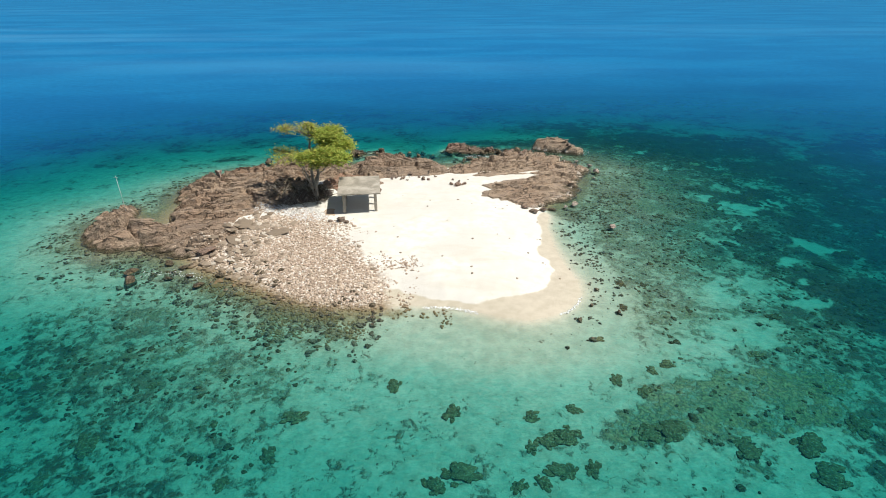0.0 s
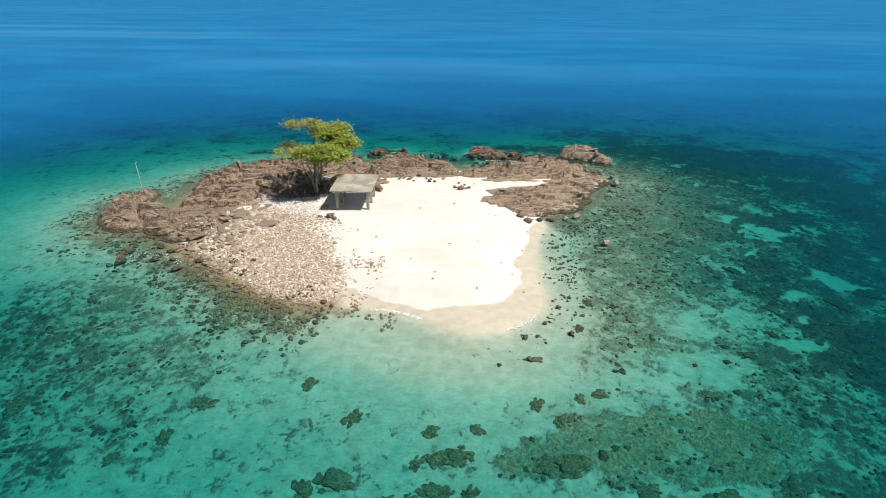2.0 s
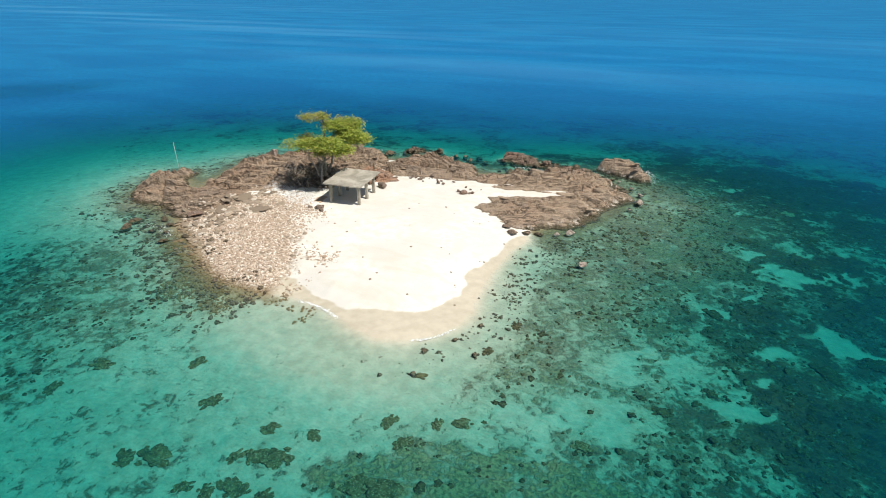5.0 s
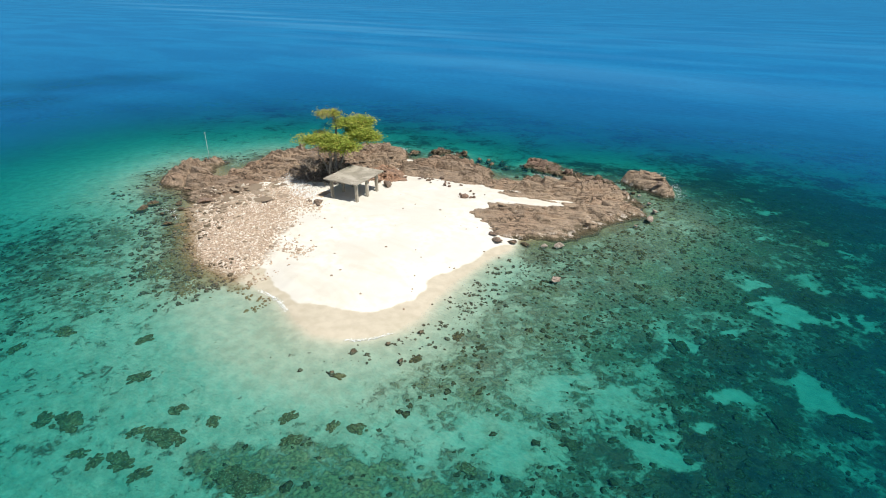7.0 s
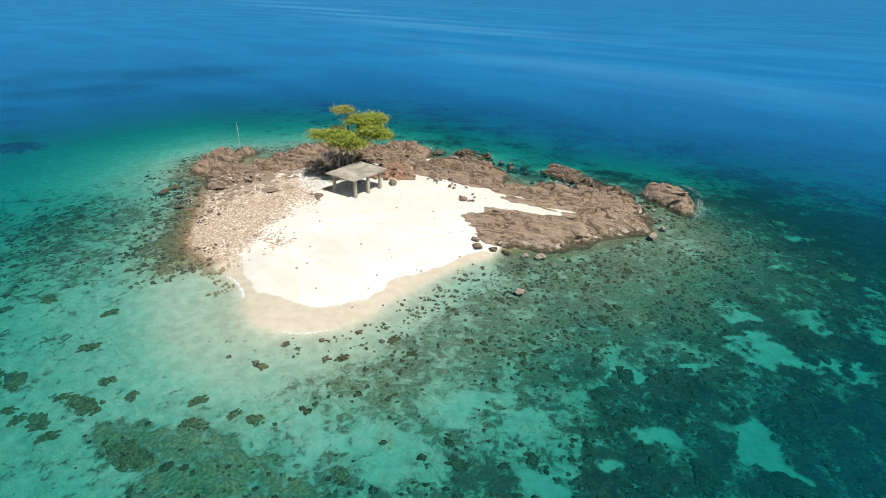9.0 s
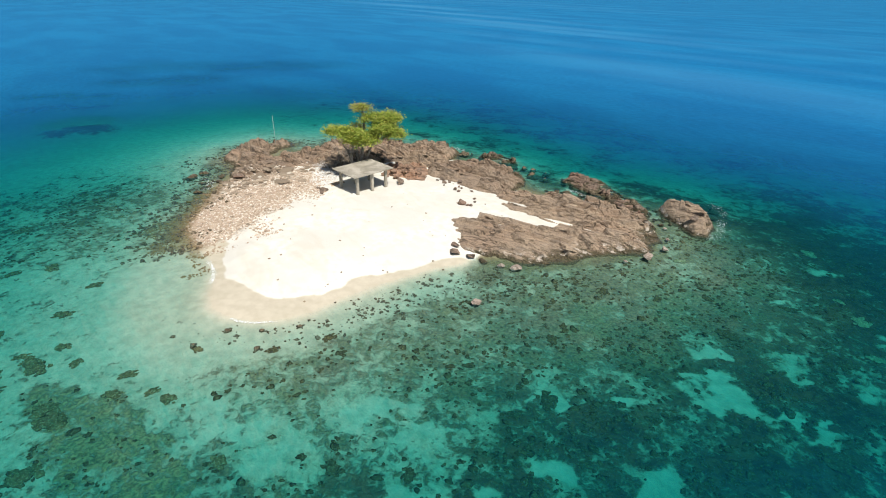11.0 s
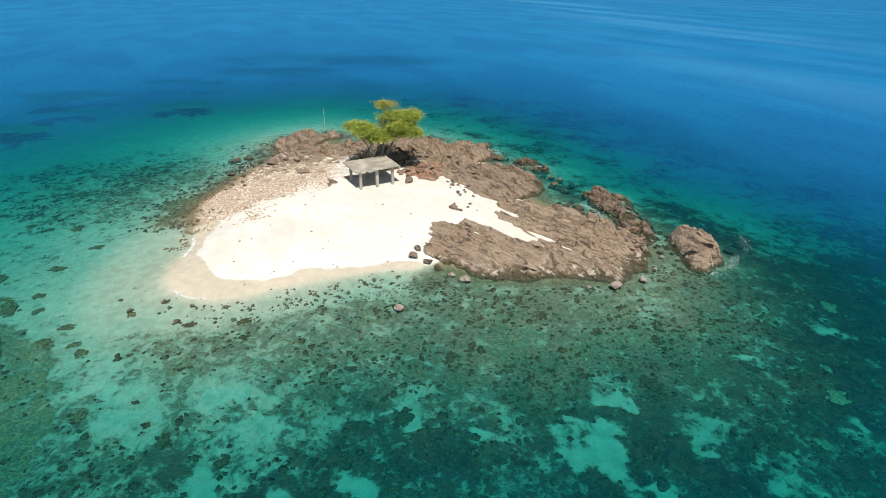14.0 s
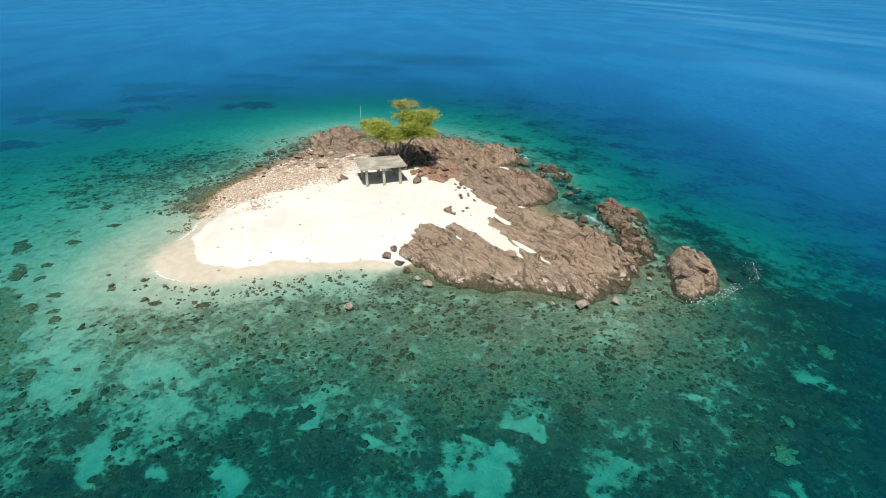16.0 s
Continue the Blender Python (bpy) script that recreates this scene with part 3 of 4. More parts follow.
def outcrop_z(spec, x, y):
    """Height of an outcrop, and how far inside its broken outline a place lies."""
    outline, top, _, run, seed = spec
    s = inside_by(x, y, outline) + (0.05 if seed == 10 else 0.30) + (0.6 if seed == 10 else 0.95) * fbm(x / 1.7, y / 1.7, seed * 7, 4)
    c, k = math.cos(radians(run)), math.sin(radians(run))
    along, across = x * c + y * k, -x * k + y * c
    u = across + 0.9 * fbm(x / 8, y / 8, seed + 40, 3) + 0.05 * fbm(x * 1.5, y * 1.5, seed + 41, 3)
    east, steep = spec[2] is ROCK_EAST, seed == 10
    rise = 1 - np.exp(-np.maximum(s, 0) / (0.28 if steep else 0.50 + 0.30 * top))
    z = 0.8 * (1 - np.exp(-np.maximum(inside_by(x, y, COAST), 0) / 3.6)) + 0.8 * top * rise * (0.80 + (0.15 if steep else 0.55) * fbm(x / 5.5, y / 5.5, seed + 50, 3))
    # tilted beds: long smooth back slopes and short broken scarps
    into = np.clip(s / 0.9, 0, 1)
    period = (2.9 if east else 2.3) + 0.6 * fbm(x / 10, y / 10, seed + 60, 2)
    saw = np.mod(-u / period, 1.0)
    z = z + (0.60 if east else 0.50) * (np.where(saw < 0.92, saw / 0.92, (1 - saw) / 0.08) - 0.5) * into * (0.75 + 0.60 * smooth_noise(along / 6.0, across / 2.6, seed + 70))
    saw2 = np.mod(-u / 0.80 + 0.5 * smooth_noise(along / 5, across / 1.5, seed), 1.0)
    z = z + (0.20 if east else 0.17) * np.where(saw2 < 0.82, saw2 / 0.82, (1 - saw2) / 0.18) * np.clip(0.45 + smooth_noise(along / 6, across / 3, seed + 71), 0, 1.2) * into
    # long joint-bounded slabs, each heaved and tipped a little its own way
    wx = along / (5.5 if east else 4.6) + 0.14 * fbm(x / 3.0, y / 3.0, seed + 3, 3)
    wy = u / (1.7 if east else 1.9) + 0.10 * fbm(x / 2.4, y / 2.4, seed + 4, 3)
    seam, tag, bx, by = blocks(wx, wy, seed + 80)
    tip = np.mod(tag * 7.3, 1.0) - 0.5
    z = z + ((tag - 0.5) * (0.50 if east else 0.95) + by * tip * 0.55 + bx * tip * 0.35) * into - (0.75 if east else 1.0) * np.exp(-(seam / 0.12) ** 4) * np.clip(s / 0.5, 0, 1)
    seam2, tag2, _, _ = blocks(wx * 1.7 + 3.3, wy * 2.3, seed + 85)
    z = z + (tag2 - 0.5) * 0.24 * into - 0.36 * np.exp(-(seam2 / 0.12) ** 4) * np.clip(0.6 + 1.6 * fbm(x / 4, y / 4, seed + 86, 2), 0, 1)
    z = z + 0.07 * fbm(along / 1.6, across / 0.7, seed + 90, 4)
    # thin beds weather out as ledges
    step = 0.30 if east else 0.36
    lift = z - (0.10 if east else 0.05) * across + 0.35 * fbm(x / 4, y / 4, seed + 95, 3)
    part_up = np.mod(lift / step, 1.0)
    z = z + 0.45 * step * (np.clip((part_up - 0.5) / 0.3 + 0.5, 0, 1) - part_up) * into
    z = np.maximum(z, 1.14 * (1 - np.exp(-np.maximum(inside_by(x, y, COAST), 0) / 3.2)) * np.clip(s / 0.5, 0, 1))
    if east and not steep:
        z = z - 1.3 * oval(x, y, 8.6, 70.2, 6.5, 1.1, 17) - 0.8 * oval(x, y, 13, 73.4, 3.2, 0.45, 24) - 0.8 * oval(x, y, 4.6, 72.4, 3.2, 0.8, 20) - 0.7 * oval(x, y, 7.5, 66.3, 3.0, 0.4, 24)
    if spec[2] is BOULDER:
        z = z - 0.9 * np.clip(0.2 + 1.6 * fbm(x / 1.7, y / 1.7, seed + 97, 3), 0, 1)
    return np.where(s > 0, z - 0.05, -0.05 + s * 1.2 + 0.5 * fbm(x / 1.6, y / 1.6, seed + 33, 4) * np.clip(-s, 0, 1)), s


BOXES = [(min(p[0] for p in o[0]) - 1, min(p[1] for p in o[0]) - 1, max(p[0] for p in o[0]) + 1, max(p[1] for p in o[0]) + 1) for o in OUTCROPS]


def land(x, y):
    """Top of whatever lies at a place: sand, seabed or outcrop."""
    ax, ay = np.array([float(x)]), np.array([float(y)])
    near = [o for o, (x0, y0, x1, y1) in zip(OUTCROPS, BOXES) if x0 < x < x1 and y0 < y < y1]
    return max([height(x, y)] + [float(outcrop_z(o, ax, ay)[0][0]) for o in near])


def land_many(x, y, z=None):
    z = (ground_z(x, y) if z is None else z).copy()
    for o, (x0, y0, x1, y1) in zip(OUTCROPS, BOXES):
        near = (x > x0 - 1) & (x < x1 + 1) & (y > y0 - 1) & (y < y1 + 1)
        if near.any():
            zo, s = outcrop_z(o, x[near], y[near])
            z[near] = np.where(s > -1.2, np.maximum(z[near], zo), z[near])
    return z


# ================= mesh helpers =================


def sheet(name, xs, ys, z, keep=None, smooth=True, **attrs):
    """A mesh on a grid of places with a height at each; keep: which points may stay."""
    nx, ny = len(xs), len(ys)
    gx, gy = np.meshgrid(xs, ys)
    i = np.arange(nx * ny).reshape(ny, nx)
    quads = np.stack([i[:-1, :-1], i[:-1, 1:], i[1:, 1:], i[1:, :-1]], -1).reshape(-1, 4)
    pts = np.stack([gx, gy, z], -1).reshape(-1, 3)
    if keep is not None:
        quads = quads[keep.reshape(-1)[quads].any(1)]
        used = np.unique(quads)
        back = np.zeros(nx * ny, int)
        back[used] = np.arange(len(used))
        pts, quads = pts[used], back[quads]
        attrs = {k: v.reshape(-1)[used] for k, v in attrs.items()}
    return raw_mesh(name, pts, quads, smooth, **attrs)


def raw_mesh(name, pts, faces, smooth=True, **attrs):
    me = bpy.data.meshes.new(name)
    me.vertices.add(len(pts))
    me.vertices.foreach_set("co", np.ascontiguousarray(pts, dtype=np.float32).reshape(-1))
    k = faces.shape[1]
    me.loops.add(faces.size)
    me.loops.foreach_set("vertex_index", faces.astype(np.int32).reshape(-1))
    me.polygons.add(len(faces))
    me.polygons.foreach_set("loop_start", np.arange(0, faces.size, k, dtype=np.int32))
    me.polygons.foreach_set("use_smooth", np.full(len(faces), smooth))
    me.update(calc_edges=True)
    for key, v in attrs.items():
        me.attributes.new(key, "FLOAT", "POINT").data.foreach_set("value", np.ascontiguousarray(v, dtype=np.float32).reshape(-1))
    me.validate()
    return me


CUTS = {}


def in_material(me, material):
    """The mesh's copy that wears a material, made once and shared."""
    key = (me.name, material.name)
    if key not in CUTS:
        CUTS[key] = me.copy()
        CUTS[key].materials.clear()
        CUTS[key].materials.append(material)
    return CUTS[key]


def solid(name, me, material, label="", category="", group="", kind="", at=None):
    ob = new(name, me)
    if not me.materials:
        me.materials.append(material)
    if at is not None:
        ob.matrix_world = at
    return tagged(ob, label, category, group, kind)


def part(name, bm, material, parent, label=""):
    """Links a bmesh (or a finished mesh) as one mesh object under a thing or a part."""
    if isinstance(bm, bpy.types.Mesh):
        me = bm
    else:
        me = bpy.data.meshes.new(name)
        bm.to_mesh(me)
        bm.free()
    if not me.materials:
        me.materials.append(material)
    ob = new(name, me)
    ob.parent = parent
    return tagged(ob, label)


def thing(name, at, label, category, group="", kind=""):
    ob = new(name)
    ob.matrix_world = at
    ob.empty_display_size = 0.3
    return tagged(ob, label, category, group, kind)


def ball(level):
    bm = bmesh.new()
    bmesh.ops.create_icosphere(bm, subdivisions=level, radius=1.0)
    bm.verts.ensure_lookup_table()
    pts = np.array([v.co[:] for v in bm.verts])
    faces = np.array([[v.index for v in f.verts] for f in bm.faces])
    bm.free()
    return pts, faces


BALLS = {1: ball(1), 2: ball(2), 3: ball(3)}


def rock_mesh(name, seed, level=2, planes=9, flat=1.0, rough=0.08):
    """An angular stone about 1 m across: a ball cut by planes, with a little roughness."""
    rng = np.random.default_rng(seed)
    pts, faces = BALLS[level]
    pts = pts.copy()
    for _ in range(planes):
        nrm = rng.normal(size=3)
        nrm /= np.linalg.norm(nrm)
        cut = rng.uniform(0.38, 0.78)
        over = pts @ nrm - cut
        pts = pts - np.outer(np.maximum(over, 0), nrm)
    ph = rng.uniform(0, 50, 3)
    wob = np.array([noise.noise(Vector(p * 1.7 + ph)) + 0.5 * noise.noise(Vector(p * 4.1 + ph)) for p in pts])
    pts = pts * (1 + rough * wob)[:, None] * np.array([0.62, 0.52, 0.5 * flat])
    return raw_mesh(name, pts, faces, smooth=level > 2)


def lumpy_mesh(name, seed, knobs=20, level=2):
    """A coral head about 1 m across: a huddle of rough knobs."""
    r = np.random.default_rng(seed)
    base, faces = BALLS[level]
    pts, fs = [], []
    for k in range(knobs):
        a, d = r.uniform(0, 2 * math.pi), (0 if k == 0 else 0.52 * math.sqrt(r.uniform(0.06, 1)))
        size = (0.34 if k == 0 else r.uniform(0.09, 0.20))
        ph = r.uniform(0, 50, 3)
        wob = np.array([noise.noise(Vector(p * 1.6 + ph)) + 0.9 * abs(noise.noise(Vector(p * 3.6 + ph))) for p in base])
        pts.append(base * (0.8 + 0.5 * wob)[:, None] * np.array([size, size * r.uniform(0.7, 1.0), size * r.uniform(0.5, 0.85)])
                   + np.array([d * math.cos(a), d * 0.8 * math.sin(a), 0.10 * (1 - 2 * d)]))
        fs.append(faces + k * len(base))
    return raw_mesh(name, np.concatenate(pts), np.concatenate(fs))


def scatter(name, places, sizes, zs, seed, material, label, category, flat=(0.4, 0.8), level=1, sink=0.2, lumpy=0.25):
    """Very many small stones in one object."""
    rng = np.random.default_rng(seed)
    base, faces = BALLS[level]
    n, k = len(places), len(base)
    turn = rng.uniform(0, 2 * math.pi, n)
    pts = base[None] * (1 + rng.uniform(-lumpy, lumpy, (n, k))[:, :, None])
    pts = pts * np.stack([sizes * rng.uniform(0.4, 0.62, n), sizes * rng.uniform(0.3, 0.5, n), sizes * rng.uniform(*flat, n) * 0.5], -1)[:, None]
    tilt = rng.uniform(-0.35, 0.35, n)
    pts[:, :, 2] += pts[:, :, 0] * tilt[:, None]
    c, s = np.cos(turn)[:, None], np.sin(turn)[:, None]
    x = pts[:, :, 0] * c - pts[:, :, 1] * s + places[:, 0, None]
    y = pts[:, :, 0] * s + pts[:, :, 1] * c + places[:, 1, None]
    z = pts[:, :, 2] + (zs + sizes * sink)[:, None]
    all_faces = (faces[None] + (np.arange(n) * k)[:, None, None]).reshape(-1, 3)
    me = raw_mesh(name, np.stack([x, y, z], -1).reshape(-1, 3), all_faces, smooth=level > 1)
    return solid(name, me, material, label, category, kind="stuff")


def tube(path, radii, sides=7):
    """A bmesh tube along a path with a radius at each point."""
    bm = bmesh.new()
    rings = []
    for i, p in enumerate(path):
        p = Vector(p)
        way = (Vector(path[min(i + 1, len(path) - 1)]) - Vector(path[max(i - 1, 0)])).normalized()
        side = way.cross(Vector((0.13, 0.97, 0.21))).normalized()
        up = way.cross(side)
        rings.append([bm.verts.new(p + radii[i] * (math.cos(a) * side + math.sin(a) * up)) for a in (2 * math.pi * k / sides for k in range(sides))])
    for a, b in zip(rings, rings[1:]):
        for k in range(sides):
            f = bm.faces.new((a[k], a[(k + 1) % sides], b[(k + 1) % sides], b[k]))
            f.smooth = True
    bm.faces.new(rings[0][::-1])
    bm.faces.new(rings[-1])
    return bm


def block(x0, y0, z0, x1, y1, z1, bevel=0.02, bm=None):
    bm = bm or bmesh.new()
    made = bmesh.ops.create_cube(bm, size=1.0, matrix=Matrix.LocRotScale(((x0 + x1) / 2, (y0 + y1) / 2, (z0 + z1) / 2), None, (x1 - x0, y1 - y0, z1 - z0)))
    if bevel:
        edges = {e for v in made["verts"] for e in v.link_edges}
        bmesh.ops.bevel(bm, geom=list(edges), offset=bevel, segments=2, affect="EDGES")
    return bm

# ================= seabed and sand, sea, outcrops =================


def stretch(lo, hi, step, ends, grow=1.13):
    """Grid lines: even between lo and hi, then ever wider out to the ends."""
    mid = list(np.arange(lo, hi + step / 2, step))
    for sign, far in ((1, ends[1]), (-1, ends[0])):
        at, d, more = (mid[-1] if sign > 0 else mid[0]), step, []
        while (at - far) * sign < 0:
            d *= grow
            at += sign * d
            more.append(at)
        mid = mid + more if sign > 0 else more[::-1] + mid
    return np.array(mid)


gxs, gys = stretch(-58, 58, 0.25, (-4200, 4200)), stretch(8, 116, 0.25, (-4200, 4200))
GX, GY = np.meshgrid(gxs, gys)
g_dry, g_in, g_deep, g_cover = bed(GX, GY)
GZ = surface_of(g_dry, g_in, g_deep)
out_d = np.where(np.hypot(GX + 8, GY - 60) > 140, np.hypot(GX + 8, GY - 60) - 27, -inside_by(GX, GY, COAST))
rub = np.clip(0.30 + (inside_by(GX, GY, RUBBLE_BED) + 2.4 * fbm(GX / 3.2, GY / 3.2, 71, 4)) / 4.5, 0, 1)
rub = np.maximum(rub, 0.36 * oval(GX, GY, -22, 41, 14, 8))
rocky = 1 - np.clip((GX + 8) / 5, 0, 1) * np.clip((62 - GY) / 3, 0, 1)
rub = np.maximum(rub, rocky * np.clip(1.6 + out_d / 1.5, 0, 1) * np.clip(1.2 - out_d / 2.2, 0, 1))
on_beach = np.clip((GX + 8) / 5, 0, 1) * np.clip((62 - GY) / 3, 0, 1)
swash = on_beach * np.clip(0.5 - (inside_by(GX, GY, DRY) + 0.9 * fbm(GX / 2.6, GY / 2.6, 9, 4)) / 0.8, 0, 1)
ground_me = sheet("ground", gxs, gys, GZ, cover=g_cover, rubble=rub, depth=g_deep, damp=swash, weed=np.clip(weed_of(GX, GY) * 1.4, 0, 1))
solid("ground", ground_me, GROUND, "white coral sand islet sloping into a reef-covered seabed", "ground", kind="structure")

wxs, wys = stretch(-62, 62, 0.5, (-4200, 4200)), stretch(4, 118, 0.5, (-4200, 4200))
WX, WY = np.meshgrid(wxs, wys)
w_dry, w_in, w_deep, _ = bed(WX, WY)
bed_z = surface_of(w_dry, w_in, w_deep)
top_z = land_many(WX, WY, bed_z)
wet_depth = np.where(top_z > bed_z + 0.03, np.maximum(-top_z, 0) * 2.5, w_deep)
# mask of the slicks' painted sky sheen, along one line far out
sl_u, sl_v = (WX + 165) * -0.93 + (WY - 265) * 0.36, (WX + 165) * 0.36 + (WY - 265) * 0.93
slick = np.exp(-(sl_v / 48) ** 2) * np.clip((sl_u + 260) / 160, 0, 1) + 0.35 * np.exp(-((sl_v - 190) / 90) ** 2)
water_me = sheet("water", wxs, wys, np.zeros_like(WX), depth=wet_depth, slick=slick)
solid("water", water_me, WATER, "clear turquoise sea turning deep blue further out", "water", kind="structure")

SLABS = [rock_mesh("slab", 300 + i, 2, 12, 0.45) for i in range(7)]
STONES = [rock_mesh("boulder", 200 + i, 2, 14, 0.85) for i in range(8)]
rng = np.random.default_rng(5)
OUTCROP_LABEL = ["brown layered rock point rising from the water", "broad brown bedded rock shelf behind the tree", "domed brown rock headland with long cracks",
                 "brown rock knoll at the back of the beach", "low dark rock standing alone in the water", "low flat rock ledges at the edge of the rubble",
                 "tan bedded rock ridge with upturned strata beside the sand", "broad tan cracked rock platform at the water", "dark rugged rock ridge along the water",
                 "large tan rock block cut off by a water channel", "dark rocky mound under the trees", "tumbled russet rock mass behind the shelter"]
for spec, text in zip(OUTCROPS, OUTCROP_LABEL):
    outline, top, material, run, seed = spec
    ox, oy = [p[0] for p in outline], [p[1] for p in outline]
    xs, ys = np.arange(min(ox) - 2.4, max(ox) + 2.4, 0.10), np.arange(min(oy) - 2.4, max(oy) + 2.4, 0.10)
    X, Y = np.meshgrid(xs, ys)
    Z, S = outcrop_z(spec, X, Y)
    rock = solid("rock_outcrop", sheet("rock_outcrop", xs, ys, Z, keep=S > -1.1, smooth=False), material, text, "rock", "rock outcrops of the islet")
    # loose slabs lie along the beds
    for k in range(int((10 + 0.10 * len(xs) * len(ys) * 0.0144) * (0.2 if material is ROCK_EAST else 0.3))):
        for _ in range(20):
            x, y = rng.uniform(min(ox), max(ox)), rng.uniform(min(oy), max(oy))
            zz, ss = outcrop_z(spec, np.array([x]), np.array([y]))
            if ss[0] > 0.1:
                break
        else:
            continue
        size = rng.uniform(0.4, 1.3)
        ob = part("slab", in_material(SLABS[k % 7], material), material, rock)
        ob.matrix_world = pose(x, y, float(zz[0]) + 0.04 * size, rng.uniform(-14, 14), rng.uniform(-14, 14), run + rng.uniform(-25, 25)) @ Matrix.Diagonal((size * 1.5, size * 0.8, size * rng.uniform(0.35, 0.6), 1))

# ================= pavilion =================


def make_pavilion():
    """Flat concrete roof slab on six square posts. Local axes run along its own sides."""
    e1 = Vector((-3.45, -0.45, 0)).normalized()        # along the seaward front, F to L
    ang = math.degrees(math.atan2(-e1.y, -e1.x))
    at = pose(-9.75, 60.35, 0.82, 0, 0, ang)
    pav = thing("pavilion", at, "open concrete beach shelter with flat slab roof on posts", "shelter")
    hx, hy, top = 1.78, 2.15, 2.42
    for px in (-hx, hx):
        for py in (-hy, 0.05, hy):
            bm = block(px - 0.165, py - 0.165, -0.6, px + 0.165, py + 0.165, top, 0.03)
            part("post", bm, CONCRETE, pav)
    for px in (-hx, hx):
        part("beam", block(px - 0.10, -hy - 0.1, top - 0.02, px + 0.10, hy + 0.1, top + 0.16, 0.02), CONCRETE, pav)
    for py in (-hy, hy):
        part("beam", block(-hx + 0.1, py - 0.09, top - 0.01, hx - 0.1, py + 0.09, top + 0.15, 0.02), CONCRETE, pav)
    # the slab: thin, a little sagging and chipped along its rim
    bm = bmesh.new()
    nx, ny, hw, hl = 16, 20, 2.42, 2.98
    r = np.random.default_rng(3)
    rows = []
    for j in range(ny + 1):
        row = []
        for i in range(nx + 1):
            u, v = 2 * i / nx - 1, 2 * j / ny - 1
            chip = r.uniform(-0.05, 0.015) if i in (0, nx) or j in (0, ny) else 0
            row.append(bm.verts.new((u * (hw + chip), v * (hl + chip), top + 0.28 + 0.05 * v - 0.03 * u - 0.03 * (1 - u * u) * (1 - v * v) + r.uniform(-0.008, 0.008))))
        rows.append(row)
    for a, b in zip(rows, rows[1:]):
        for i in range(nx):
            bm.faces.new((a[i], a[i + 1], b[i + 1], b[i]))
    ext = bmesh.ops.extrude_face_region(bm, geom=bm.faces[:])
    for v in ext["geom"]:
        if isinstance(v, bmesh.types.BMVert):
            v.co.z -= 0.13
    bmesh.ops.recalc_face_normals(bm, faces=bm.faces[:])
    part("roof", bm, CONCRETE, pav, "grey weather-stained concrete roof slab")
    return pav


make_pavilion()
bank = thing("earth_step", pose(-13.0, 58.2, 0.62, 0, 0, 8), "low bare earth bank beside the shelter", "bank")
bm = bmesh.new()
bmesh.ops.create_grid(bm, x_segments=14, y_segments=14, size=1.0)
for v in bm.verts:
    rr = max(abs(v.co.x), abs(v.co.y))
    v.co.z = 0.55 * (1 - rr ** 3) + 0.08 * noise.noise(v.co * 3) - 0.12
    v.co.x *= 1.3
    v.co.y *= 2.0
part("mound", bm, EARTH, bank)

# ================= tree =================


def curve_path(a, b, sag, seed, n=6):
    """Points from a to b that bend and wander."""
    r = random.Random(seed)
    a, b = Vector(a), Vector(b)
    length = (b - a).length
    pts = []
    for i in range(n + 1):
        t = i / n
        p = a.lerp(b, t) + Vector((0, 0, sag * length * 4 * t * (1 - t)))
        if 0 < i < n:
            p += Vector((r.uniform(-1, 1), r.uniform(-1, 1), r.uniform(-0.6, 0.6))) * length * 0.045
        pts.append(p)
    return pts


def leaf_mesh(name, middle, radii, count, seed, size=0.21):
    """A flat-topped clump of leaves in small sprays with gaps between them."""
    r = np.random.default_rng(seed)
    sprays = max(10, count // 30)
    u = r.normal(size=(sprays, 3))
    u /= np.linalg.norm(u, axis=1)[:, None]
    u *= r.uniform(0.45, 1.0, sprays)[:, None]
    u[:, 2] = np.abs(u[:, 2]) * 0.9 - 0.25
    centre = u * np.array(radii)
    which = r.integers(0, sprays, count)
    c = centre[which] + r.normal(size=(count, 3)) * np.array([0.36, 0.36, 0.22])
    yaw, pit, rol = r.uniform(0, 2 * math.pi, count), r.uniform(-0.7, 0.5, count), r.uniform(-0.6, 0.6, count)
    s = size * r.uniform(0.7, 1.35, count)
    # a leaf: six points, folded a little along its rib
    shape = np.array([(0, 0, 0), (0.45, 0.30, 0.06), (0.85, 0.22, 0.03), (1.15, 0, -0.06), (0.85, -0.22, 0.03), (0.45, -0.30, 0.06)])
    p = shape[None] * s[:, None, None]
    x, y, z = p[..., 0], p[..., 1], p[..., 2]
    y, z = y * np.cos(rol)[:, None] - z * np.sin(rol)[:, None], y * np.sin(rol)[:, None] + z * np.cos(rol)[:, None]
    x, z = x * np.cos(pit)[:, None] - z * np.sin(pit)[:, None], x * np.sin(pit)[:, None] + z * np.cos(pit)[:, None]
    x, y = x * np.cos(yaw)[:, None] - y * np.sin(yaw)[:, None], x * np.sin(yaw)[:, None] + y * np.cos(yaw)[:, None]
    pts = np.stack([x, y, z], -1) + c[:, None] + np.array(middle)
    quad = np.array([(0, 1, 2, 3), (0, 3, 4, 5)])
    faces = (quad[None] + (np.arange(count) * 6)[:, None, None]).reshape(-1, 4)
    return raw_mesh(name, pts.reshape(-1, 3), faces, smooth=False), centre + np.array(middle)


